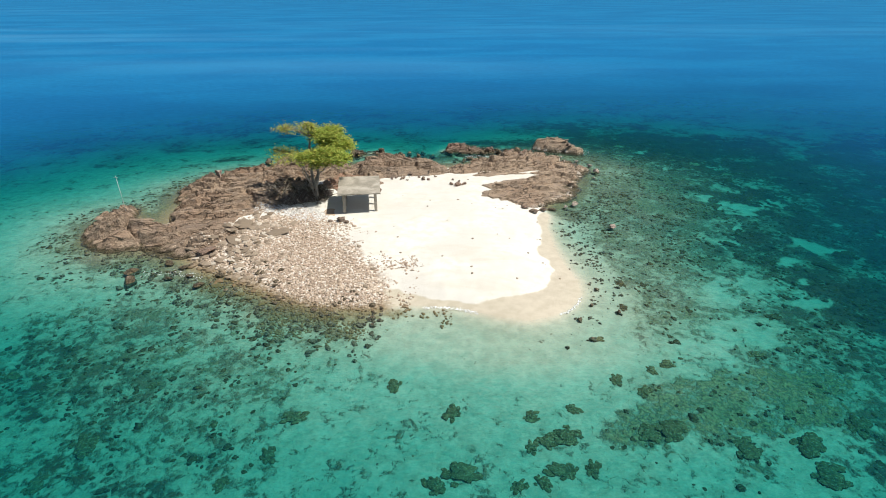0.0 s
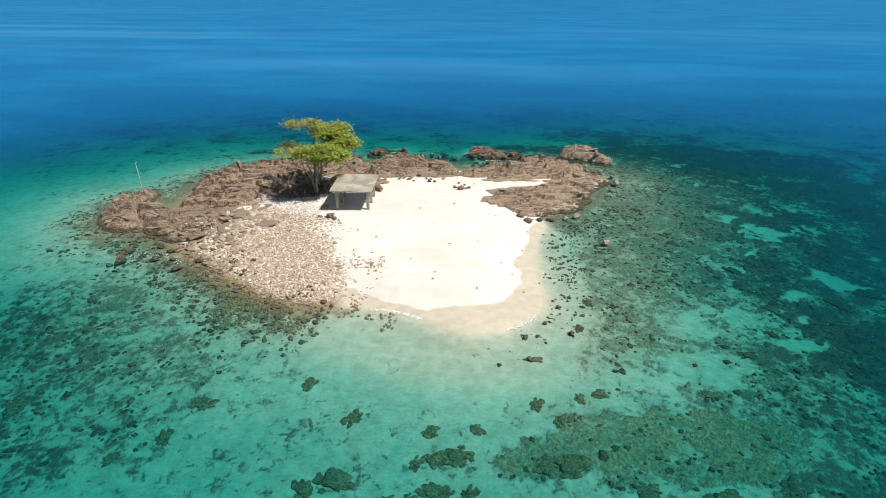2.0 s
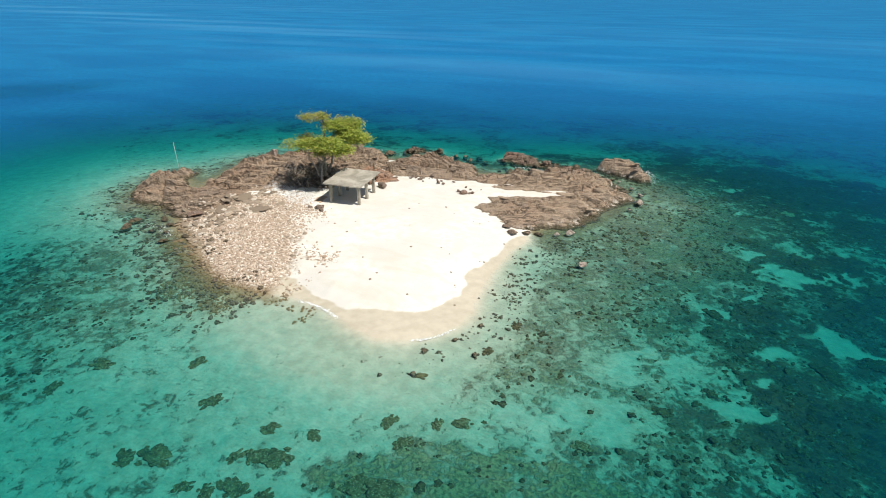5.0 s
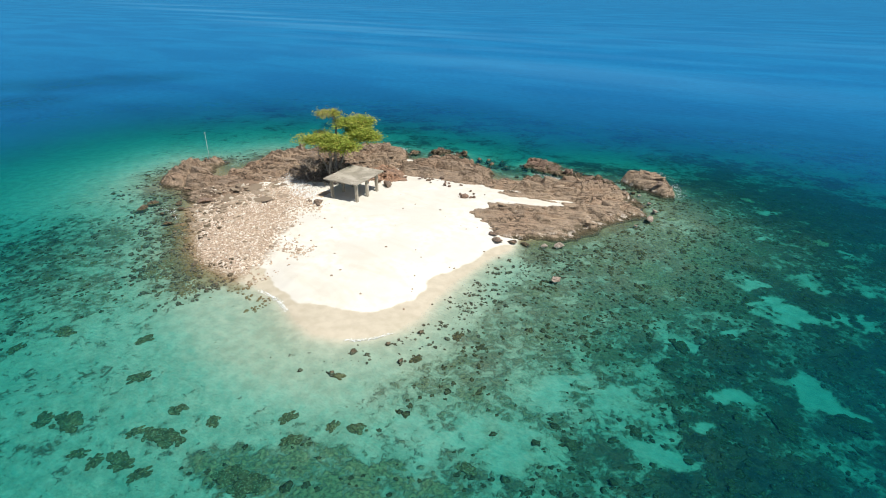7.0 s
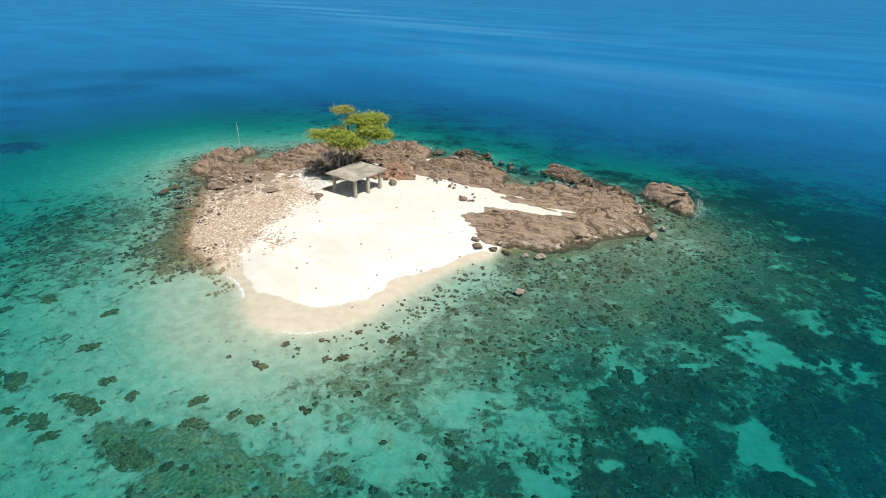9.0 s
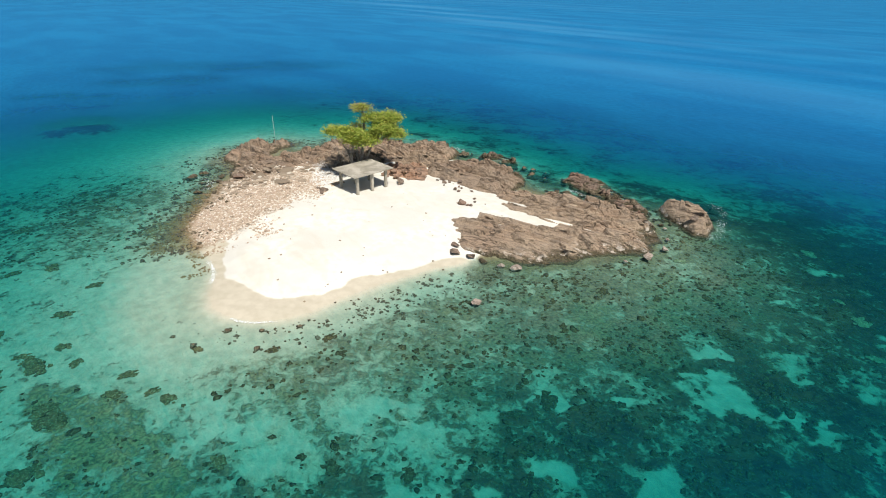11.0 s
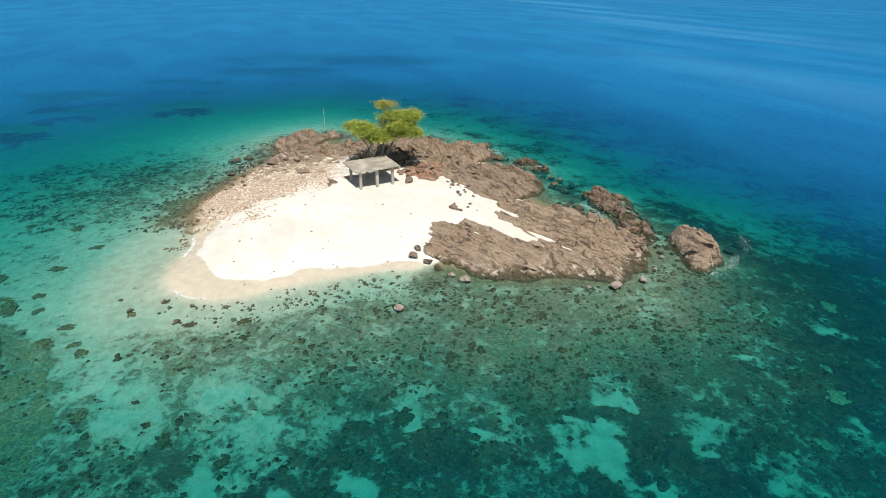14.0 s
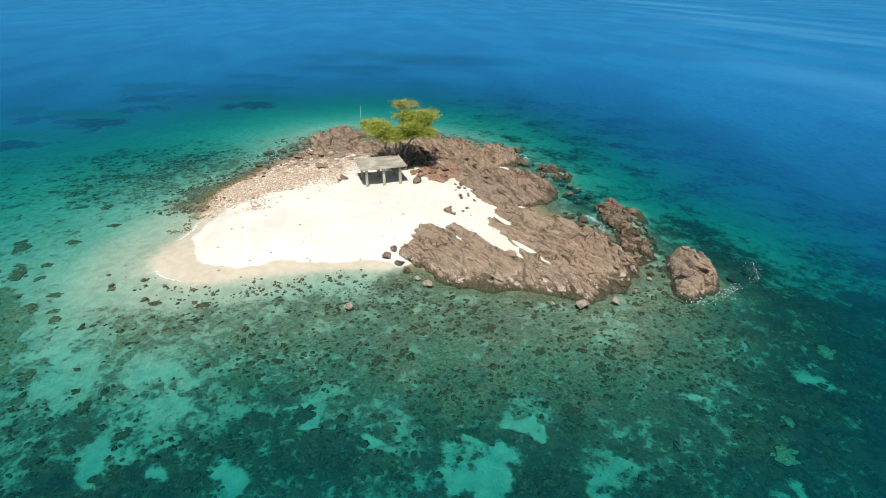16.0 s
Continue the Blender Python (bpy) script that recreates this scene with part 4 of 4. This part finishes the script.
def make_tree(at, stems, clumps, label):
    tree = thing("tree", pose(*at), label, "tree", "trees of the islet")
    base = Vector(at)
    tops = []
    for i, (foot, head, r0) in enumerate(stems):
        path = curve_path(Vector(foot) - base, Vector(head) - base, 0.02, i + 7, 8)
        part("trunk", tube(path, [r0 * (1 - 0.6 * k / 8) * (1.35 if k == 0 else 1) for k in range(9)], 9), BARK, tree)
        tops.append((Vector(head) - base, r0 * 0.4))
        path_mid = path[5]
        tops.append((path_mid, r0 * 0.5))
    for i, (x, y, z, rx, ry, rz, count, mat) in enumerate(clumps):
        mid = Vector((x, y, z)) - base
        start, r0 = min(tops, key=lambda t: (t[0] - mid).length + (3 if t[0].z > mid.z else 0))
        limb_path = curve_path(start, mid - Vector((0, 0, rz * 0.4)), 0.05, i + 50, 6)
        limb = part("limb", tube(limb_path, [r0 * (1 - 0.12 * k) for k in range(7)], 6), BARK, tree)
        me, tips = leaf_mesh("foliage", mid, (rx * 1.08, ry * 1.08, rz * 1.3), int(count * 2.0), 90 + i)
        part("foliage", me, mat, tree)
        rr = random.Random(i)
        twig_bm = bmesh.new()
        for tip in rr.sample(list(map(tuple, tips)), min(len(tips), 26)):
            b = limb_path[rr.choice((3, 4, 5, 6))]
            t = tube(curve_path(b, tip, 0.04, rr.random(), 4), [0.035, 0.028, 0.02, 0.014, 0.008], 4)
            tm = bpy.data.meshes.new("twig")
            t.to_mesh(tm)
            t.free()
            twig_bm.from_mesh(tm)
            bpy.data.meshes.remove(tm)
        part("twigs", twig_bm, BARK, limb)
    return tree


TREE_Z = land(-15.6, 63.0) - 0.1
make_tree((-15.6, 63.4, TREE_Z), [((-15.5, 63.3, TREE_Z - 0.4), (-15.9, 64.2, 8.4), 0.24), ((-15.9, 63.8, TREE_Z - 0.4), (-15.0, 65.6, 6.6), 0.19), ((-15.9, 63.0, TREE_Z - 0.4), (-17.4, 63.6, 7.0), 0.15)],
          [(-13.6, 65.6, 7.2, 1.7, 1.7, 1.1, 1900, LEAF_GREEN), (-12.3, 66.5, 6.4, 1.5, 1.5, 0.9, 1400, LEAF_GREEN), (-14.6, 64.2, 5.9, 1.4, 1.3, 0.8, 1000, LEAF_GREEN),
           (-13.8, 66.9, 8.2, 1.6, 1.5, 0.7, 1000, LEAF_GREEN), (-14.7, 64.6, 8.4, 1.5, 1.4, 0.7, 900, LEAF_GREEN), (-12.0, 64.6, 7.2, 1.2, 1.2, 0.8, 800, LEAF_GREEN), (-15.8, 63.6, 9.6, 1.0, 1.0, 0.35, 260, LEAF_OLD),
           (-18.3, 65.0, 9.0, 1.8, 1.4, 0.4, 330, LEAF_OLD), (-16.2, 67.3, 8.2, 1.5, 1.5, 0.6, 300, LEAF_OLD), (-19.8, 65.2, 6.2, 1.6, 1.4, 0.6, 300, LEAF_OLD)],
          "spreading beach tree with flat tiers of yellow-green leaves")
make_tree((-15.2, 61.8, TREE_Z), [((-15.1, 61.7, TREE_Z - 0.4), (-14.2, 61.3, 6.3), 0.17), ((-15.4, 62.2, TREE_Z - 0.4), (-16.4, 60.8, 5.8), 0.15)],
          [(-13.2, 60.6, 7.0, 1.8, 1.6, 1.0, 1900, LEAF_GREEN), (-15.2, 59.6, 7.0, 1.5, 1.4, 0.8, 1000, LEAF_GREEN), (-12.3, 62.3, 6.2, 1.5, 1.3, 0.8, 1200, LEAF_GREEN),
           (-14.6, 61.6, 5.9, 1.4, 1.2, 0.7, 700, LEAF_GREEN), (-18.0, 60.8, 6.6, 1.5, 1.3, 0.6, 250, LEAF_OLD)],
          "leaning beach tree with a broad bright green crown")

# dead branches heaped round the trees
brush = thing("brush_pile", pose(-17.8, 62.9, 1.0), "dark heap of dead branches and roots under the trees", "brush")
for k in range(280):
    a, d = rng.uniform(0, 2 * math.pi), 4.3 * math.sqrt(rng.uniform(0, 1))
    x, y = d * math.cos(a), 0.8 * d * math.sin(a)
    gz = land(-17.8 + x, 62.9 + y) - 1.0
    ln, yw, up = rng.uniform(0.7, 2.3), rng.uniform(0, 2 * math.pi), rng.uniform(-0.2, 0.9)
    z0 = gz + rng.uniform(-0.05, 0.3 + 1.15 * (1 - d / 4.3))
    tip = (x + ln * math.cos(yw) * math.cos(up), y + ln * math.sin(yw) * math.cos(up), z0 + ln * math.sin(up))
    rad = rng.uniform(0.02, 0.065)
    part("branch", tube(curve_path((x, y, min(z0, gz + 0.3) - 0.15), tip, 0.05, k, 5), [rad * (1 - 0.14 * i) for i in range(6)], 5), DEADWOOD, brush)

# ================= pole, standing stone =================
pole_z = land(-36.9, 58.9)
pole = thing("marker_pole", pose(-36.9, 58.9, pole_z), "thin white marker pole standing on the rocks", "pole")
part("shaft", tube([(0, 0, -0.3), (0.02, 0, 1.6), (-0.03, 0, 5.2 - pole_z)], [0.028, 0.026, 0.022], 8), PAINT, pole)
part("crosspiece", tube([(-0.28, 0.02, 5.05 - pole_z), (0.22, -0.02, 5.1 - pole_z)], [0.022, 0.022], 6), PAINT, pole)
stone_z = land(-30.3, 70.8)
solid("standing_stone", rock_mesh("standing_stone", 77, 3, 12, 1.0, 0.2), PALE_ROCK, "pale upright stone standing on the rock shelf", "rock",
      at=pose(-30.3, 70.8, stone_z + 0.6, 4, -6, 30) @ Matrix.Diagonal((1.1, 1.0, 1.9, 1)))

# ================= boulders =================


def boulder(x, y, size, material, label, group="boulders on the islet", sink=0.12, squash=1.0):
    k = int(rng.integers(0, 8))
    return solid("boulder", in_material(STONES[k], material), material, label, "rock", group,
                 at=pose(x, y, land(x, y) + size * (0.36 - sink) * squash, rng.uniform(-12, 12), rng.uniform(-12, 12), rng.uniform(0, 360)) @ Matrix.Diagonal((size, size, size * squash, 1)))


boulder(-11.3, 55.5, 1.25, BOULDER, "dark brown boulder on the sand before the shelter")
boulder(-10.6, 55.0, 0.7, BOULDER, "dark brown boulder on the sand before the shelter")
boulder(-12.4, 55.3, 0.6, BOULDER, "dark brown boulder on the sand before the shelter")
boulder(-8.2, 64.9, 1.5, BOULDER, "brown boulder at the corner of the shelter")
boulder(2.0, 67.0, 1.0, BOULDER, "dark boulder lying alone on white sand")
for k in range(20):
    a, d = rng.uniform(0, 2 * math.pi), math.sqrt(rng.uniform(0, 1))
    boulder(-12.0 + 3.4 * d * math.cos(a), 67.6 + 3.0 * d * math.sin(a), rng.uniform(0.6, 1.5), ROCK_RED, "russet boulder in the tumbled heap behind the shelter")
for k in range(34):
    a, d = rng.uniform(0, 2 * math.pi), math.sqrt(rng.uniform(0, 1))
    boulder(-19.0 + 4.2 * d * math.cos(a), 64.8 + 3.4 * d * math.sin(a), rng.uniform(0.5, 1.3), AWASH, "dark boulder among dead branches under the trees")
for k in range(24):
    t = rng.uniform(0, 1)
    boulder(-8 + 12 * t + rng.normal() * 0.9, 69.6 + 1.2 * math.sin(5 * t) + rng.normal() * 1.0 - 2.6 * max(t - 0.6, 0), rng.uniform(0.2, 0.75), BOULDER, "brown stone at the foot of the rocks on sand")
for k in range(46):
    t = rng.uniform(0, 1)
    boulder(1.5 + 15 * t + rng.normal() * 0.8, 81.6 + 1.6 * t + rng.normal() * 1.1, rng.uniform(0.4, 1.2), BOULDER, "dark brown block wedged between ridge and platform", "blocks on the rocky shore", squash=0.8)
for k in range(30):
    t = rng.uniform(0, 1)
    boulder(1 + 20 * t + rng.normal() * 0.5, 87.6 - 2.4 * t + rng.normal() * 0.9, rng.uniform(0.4, 1.0), BOULDER, "dark brown block broken from the rock ridge", "blocks on the rocky shore", squash=0.75)
for x, y, s in ((-17.5, 52.4, 2.6), (-21.6, 54.7, 2.7), (-21.5, 50.9, 2.3), (-19.4, 54.2, 1.7), (-16.4, 54.6, 1.5)):
    boulder(x, y, s, COBBLE, "flat grey slab lying in the rubble", "flat slabs in the rubble", 0.1, 0.22)
# pale boulders awash
for x, y, s in ((18.9, 55.6, 1.5), (16.3, 62.6, 1.5), (15.0, 61.8, 1.0), (22.0, 75.0, 1.9), (21.2, 72.6, 0.9), (21.9, 78.0, 1.4), (20.4, 80.6, 0.9), (18.6, 83.0, 0.8)):
    boulder(x, y, s * 0.7, PALE_ROCK, "pale pinkish boulder standing in shallow water", "boulders in the shallows", sink=-0.02)
for x, y, s in ((-28.9, 44.0, 1.7), (-29.8, 46.0, 1.6), (-25.8, 44.7, 1.0), (-25.2, 46.6, 1.1), (-27.4, 45.4, 0.8), (-22.4, 43.3, 1.2), (-24, 45.0, 0.9), (19.6, 91.2, 1.6), (18.4, 93.4, 1.4), (17.4, 94.8, 0.9),
                (-23.7, 48.9, 2.0), (-26.9, 47.4, 1.2), (-21.0, 44.9, 1.0), (9.8, 60.2, 1.1), (10.8, 59.4, 1.3), (12.0, 60.4, 1.2), (13.2, 61.0, 1.0), (4.5, 82.4, 1.6), (6.0, 83.6, 1.2), (-3, 84, 1.3), (-1.5, 84.8, 1.0), (-8, 84.6, 1.0)):
    boulder(x, y, s, BOULDER, "brown boulder at the water's edge", "boulders in the shallows", sink=0.06, squash=0.6)

# ================= rocks awash and coral heads =================
HEADS = [lumpy_mesh("coral_head", 400 + i, 22) for i in range(6)]
LOW = [lumpy_mesh("awash_rock", 500 + i, 5, 2) for i in range(6)]


def head(name, meshes, x, y, size, material, label, group, lift=0.0, squash=1.0, category="coral"):
    k = int(rng.integers(0, 6))
    z = height(x, y)
    return solid(name, in_material(meshes[k], material), material, label, category, group,
                 at=pose(x, y, z + lift * size * (1.0 if category == "rock" else 0.3), 0, 0, rng.uniform(0, 360)) @ Matrix.Diagonal((size * (1.2 if category == "rock" else 1.0), size * 0.9, size * squash * (1.0 if category == "rock" else 0.26), 1)))


HEAD_LABEL = "brown lumpy coral head under clear shallow water"
for x, y, s in ((7.5, 25.1, 2.3), (14.1, 25.4, 2.6), (8.6, 22.6, 1.5), (6.5, 22.4, 1.7), (5.3, 24.2, 1.3), (8.5, 27.3, 1.2), (5.5, 21.6, 1.3), (0.9, 22.2, 2.4), (13.7, 29.0, 1.5), (16.3, 31.9, 1.4), (12.1, 30.2, 1.5),
                (22.1, 24.4, 2.6), (26.3, 26.0, 2.4), (21.9, 22.1, 2.6), (18.1, 24.0, 2.2), (-10.5, 23.8, 1.6), (-12.6, 21.7, 1.2), (-22.1, 24.7, 2.2), (-31.3, 31.3, 1.5), (-3.4, 29.7, 1.6), (-9.7, 26.8, 2.0)):
    head("coral_head", HEADS, x, y, s * 0.85, HEAD_CORAL if y < 36 else CORAL, HEAD_LABEL, "coral heads", 0.05)
for x, y, s in ((0.5, 27.0, 1.8), (5.6, 26.7, 1.4), (-23.2, 21.8, 1.6), (14.9, 31.2, 1.2), (12.0, 34.7, 1.1), (15.2, 39.3, 1.2), (12.7, 25.1, 2.0), (16.2, 43.4, 1.4), (7.3, 22.4, 1.3), (4.2, 21.4, 1.3), (-0.6, 21.5, 1.6),
                (6.2, 24.5, 1.5), (27.5, 38.2, 1.6), (37.8, 47.5, 2.6), (41.5, 50, 3.0), (44, 63, 2.5), (40.5, 73.5, 2.0), (33.5, 69.5, 1.8), (30.4, 52.4, 2.0), (23.5, 66.5, 1.4), (26, 57.5, 1.4)):
    head("coral_head", HEADS, x, y, s * 0.85, HEAD_CORAL if y < 36 else CORAL, HEAD_LABEL, "coral heads", 0.05)
for x, y, s in ((24.0, 77.5, 1.2), (38.7, 80.7, 1.7), (30.3, 91.3, 1.7), (13.4, 108.2, 3.2), (41.4, 76.2, 1.2), (36.2, 83.0, 0.9)):
    head("coral_head", HEADS, x, y, s, SHOAL, "pale yellowish coral head under clear water", "coral heads", 0.15, 0.8)
for k in range(40):
    while True:
        x, y = rng.uniform(-34, 46), rng.uniform(14, 80)
        d = -float(inside_by(np.array([x]), np.array([y]), COAST)[0])
        if d > 7 and float(cover_of(np.array([x]), np.array([y]), np.array([d]))[0]) > 0.35:
            break
    head("coral_head", HEADS, x, y, rng.uniform(0.5, 1.2), HEAD_CORAL if y < 36 else CORAL, HEAD_LABEL, "coral heads", 0.05)
# dark low rocks strewn along the sand's edge
AWASH_LABEL = "dark weed-covered rock lying in ankle-deep water"
SPINE = [(11.8, 36.6), (13.4, 40.5), (14.4, 45), (13.8, 49.5), (13.6, 53), (14.2, 57), (15.4, 60.5)]
for c in range(48):
    i, f = min(int(rng.uniform(0, 1) ** 0.65 * 6), 5), rng.uniform(0, 1)
    cx = SPINE[i][0] * (1 - f) + SPINE[i + 1][0] * f + rng.normal() * (0.9 + 0.35 * i)
    cy = SPINE[i][1] * (1 - f) + SPINE[i + 1][1] * f + rng.normal() * 0.8
    for k in range(int(rng.integers(1, 8))):
        x, y = cx + rng.normal() * 0.55, cy + rng.normal() * 0.4
        if float(inside_by(np.array([x]), np.array([y]), COAST)[0]) < -0.5:
            head("awash_rock", LOW, x, y, 0.14 + 0.42 * rng.uniform(0, 1) ** 2, AWASH, AWASH_LABEL, "dark rocks in the shallows", 0.02, 0.8, "rock")
for x, y, s in ((11.1, 37.2, 1.0), (11.5, 34.6, 1.1), (14.6, 38.3, 1.1), (12.6, 39.4, 0.9), (13.7, 42.0, 1.0), (9.4, 33.6, 0.7)):
    head("awash_rock", LOW, x, y, s * 0.62, AWASH, AWASH_LABEL, "dark rocks in the shallows", 0.1, 1.1, "rock")
for k in range(48):
    a = rng.uniform(0, 1)
    x, y = -29 + 22 * a + rng.normal() * 1.0, 45.6 - 8.2 * math.sin(a * 1.5) + rng.normal() * 1.1
    if float(inside_by(np.array([x]), np.array([y]), COAST)[0]) > 0.3:
        continue
    head("awash_rock", LOW, x, y, rng.uniform(0.25, 0.65), AWASH, AWASH_LABEL, "dark rocks in the shallows", 0.04, 0.8, "rock")

for k in range(34):
    a = rng.uniform(0, 1)
    x, y = -26 + 38 * a + rng.normal() * 1.0, 81.8 + 4.2 * a + rng.normal() * 1.3
    if land(x, y) > 0.2:
        continue
    head("awash_rock", LOW, x, y, rng.uniform(0.5, 1.5), AWASH, "dark wet rock off the rocky shore", "dark rocks in the shallows", 0.25, 1.3, "rock")

# ================= rubble, cobbles, reef growth =================


def strewn(n, box, test, seed):
    """About n places inside a box that pass a test returning a chance."""
    r = np.random.default_rng(seed)
    p = np.stack([r.uniform(box[0], box[2], n * 8), r.uniform(box[1], box[3], n * 8)], -1)
    p = p[r.uniform(0, 1, len(p)) < test(p[:, 0], p[:, 1])]
    return p[:n]


rub_at = strewn(22000, (-29, 34, 2, 61), lambda x, y: np.clip(0.22 + inside_by(x, y, RUBBLE_BED) / 5.0 + 1.1 * fbm(x / 2.4, y / 2.4, 6), 0, 1) * np.clip(1 - (-17 - x) / 9, 0.25, 1), 11)
rub_r = np.random.default_rng(12)
rub_size = 0.06 + 0.30 * rub_r.uniform(0, 1, len(rub_at)) ** 3.0
scatter("rubble", rub_at, rub_size, land_many(rub_at[:, 0], rub_at[:, 1]), 13, RUBBLE, "pinkish bed of broken coral and stones", "rubble", sink=0.08)

white_at = strewn(1500, (-22, 52, -12, 62), lambda x, y: np.clip(oval(x, y, -15.6, 57.6, 3.4, 1.9, -35) + 0.5 * oval(x, y, -19.5, 59, 3.5, 1.5, -20), 0, 1), 18)
white_r = np.random.default_rng(19)
scatter("bleached_coral", white_at, white_r.uniform(0.08, 0.24, len(white_at)), land_many(white_at[:, 0], white_at[:, 1]), 20, BLEACHED, "white bleached coral pieces lying on the beach", "coral rubble", sink=0.1)

COBBLES = [rock_mesh("cobble", 600 + i, 1, 5, 0.8) for i in range(6)]
cob_at = strewn(250, (-27, 36, -4, 60), lambda x, y: np.clip(0.15 + inside_by(x, y, RUBBLE_BED) / 3.0, 0, 1) * (0.2 + 0.8 * (x < -14)), 14)
for i, (x, y) in enumerate(cob_at):
    size = rng.uniform(0.25, 0.55) * (1 + 0.9 * float(np.clip((-15 - x) / 5, 0, 1)))
    solid("cobble", COBBLES[i % 6], COBBLE, "grey-brown rounded stone lying in the rubble", "stone", "cobbles in the rubble",
          at=pose(x, y, land(x, y) + 0.08 * size, rng.uniform(-10, 10), rng.uniform(-10, 10), rng.uniform(0, 360)) @ Matrix.Diagonal((size * 1.2, size, size * 0.5, 1)))


def reef_chance(x, y):
    d = -inside_by(x, y, COAST)
    return np.where(d > 1.5, np.clip(cover_of(x, y, d) * 1.5 - 0.45, 0.0, 1), 0) * (1 - 0.7 * np.clip(weed_of(x, y) * 1.4, 0, 1)) * np.clip((84 - y + np.maximum(x - 15, 0)) / 12, 0, 1) * np.clip(0.55 + 1.2 * fbm(x / 3, y / 3, 77), 0, 1)


reef_at = strewn(9000, (-48, 10, 56, 100), reef_chance, 15)
reef_r = np.random.default_rng(16)
reef_size = reef_r.uniform(0.14, 0.42, len(reef_at)) * np.where(reef_r.uniform(0, 1, len(reef_at)) < 0.15, 1.7, 1.0)
scatter("reef_growth", reef_at, reef_size, ground_z(reef_at[:, 0], reef_at[:, 1]), 17, CORAL, "brown coral and weed growing over the seabed", "reef", (0.10, 0.22), 2, 0.0, 0.42)

def shallow_chance(x, y):
    d = -inside_by(x, y, COAST)
    east = np.clip(1 - np.abs(d - 2.6) / 3.0, 0, 1) * (x > 9.5) * (y < 63) * np.clip((y - 38) / 12, 0.15, 1)
    west = np.clip(1 - np.abs(d - 1.6) / 5.5, 0, 1) * (x < -5) * (y < 52)
    return np.clip((east + west) * np.clip(0.35 + 1.5 * fbm(x / 1.6, y / 1.6, 44), 0, 1), 0, 1)


low_at = strewn(3200, (-38, 31, 22, 63), shallow_chance, 21)
low_r = np.random.default_rng(22)
scatter("shallow_stones", low_at, 0.08 + np.where(low_at[:, 0] < 0, 0.62, 0.34) * low_r.uniform(0, 1, len(low_at)) ** 2.4, ground_z(low_at[:, 0], low_at[:, 1]), 23, AWASH, "small dark stones strewn over the shallow sand", "stones", (0.3, 0.7), 1, 0.08, 0.3)

# small dark bits of driftwood and stone on the dry sand
for k in range(32):
    while True:
        x, y = rng.uniform(-9, 11), rng.uniform(41, 69)
        ins = float(inside_by(np.array([x]), np.array([y]), COAST)[0])
        if ins > 1.0 and float(inside_by(np.array([x]), np.array([y]), RUBBLE_BED)[0]) < -0.5:
            break
    size = rng.uniform(0.12, 0.3)
    solid("pebble", COBBLES[k % 6], COBBLE, "small grey-brown stone on white sand", "stone", "stones on the sand",
          at=pose(x, y, land(x, y) + 0.1 * size, 0, 0, rng.uniform(0, 360)) @ Matrix.Diagonal((size, size, size * 0.7, 1)))


# ================= foam =================


def foam(label, ends, count, seed, spread=0.16):
    """A thin broken line of foam lying on the water along a bent line."""
    r = np.random.default_rng(seed)
    (ax, ay), (bx, by), (cx, cy) = ends
    count *= 2
    t = r.uniform(0, 1, count)
    x = (1 - t) ** 2 * ax + 2 * t * (1 - t) * bx + t * t * cx + r.normal(0, spread, count)
    y = (1 - t) ** 2 * ay + 2 * t * (1 - t) * by + t * t * cy + r.normal(0, spread, count)
    z = np.maximum(land_many(x, y), 0.0) + 0.005
    keep = z < 0.25
    x, y, z = x[keep], y[keep], z[keep]
    scatter("foam", np.stack([x, y], -1), r.uniform(0.03, 0.11, len(x)), z, seed + 1, FOAM, label, "foam", (0.08, 0.16), 1, 0.0)


foam("white foam of a small wave breaking at the spit", ((-1.6, 39.1), (0.6, 39.3), (2.8, 38.2)), 150, 31, 0.10)
foam("white foam of a small wave breaking at the spit", ((9.6, 37.9), (11.2, 38.5), (12.0, 40.8)), 90, 33, 0.07)
foam("white foam washing round the big rock", ((20.8, 90.2), (23.2, 88.0), (22.8, 84.2)), 80, 35, 0.3)
foam("white foam washing over rocks awash", ((17.5, 94.2), (19.5, 94.0), (20.8, 91.6)), 35, 37, 0.4)
foam("white foam in the rock pool", ((3.6, 83.4), (6.0, 84.0), (8.5, 83.2)), 110, 39, 0.2)
foam("white foam along the rocky shore", ((-25.6, 79.6), (-23.8, 83.0), (-19.0, 83.6)), 150, 41, 0.25)
foam("white foam along the rocky shore", ((-28.5, 45.2), (-25.0, 46.0), (-22.5, 44.4)), 50, 43, 0.35)
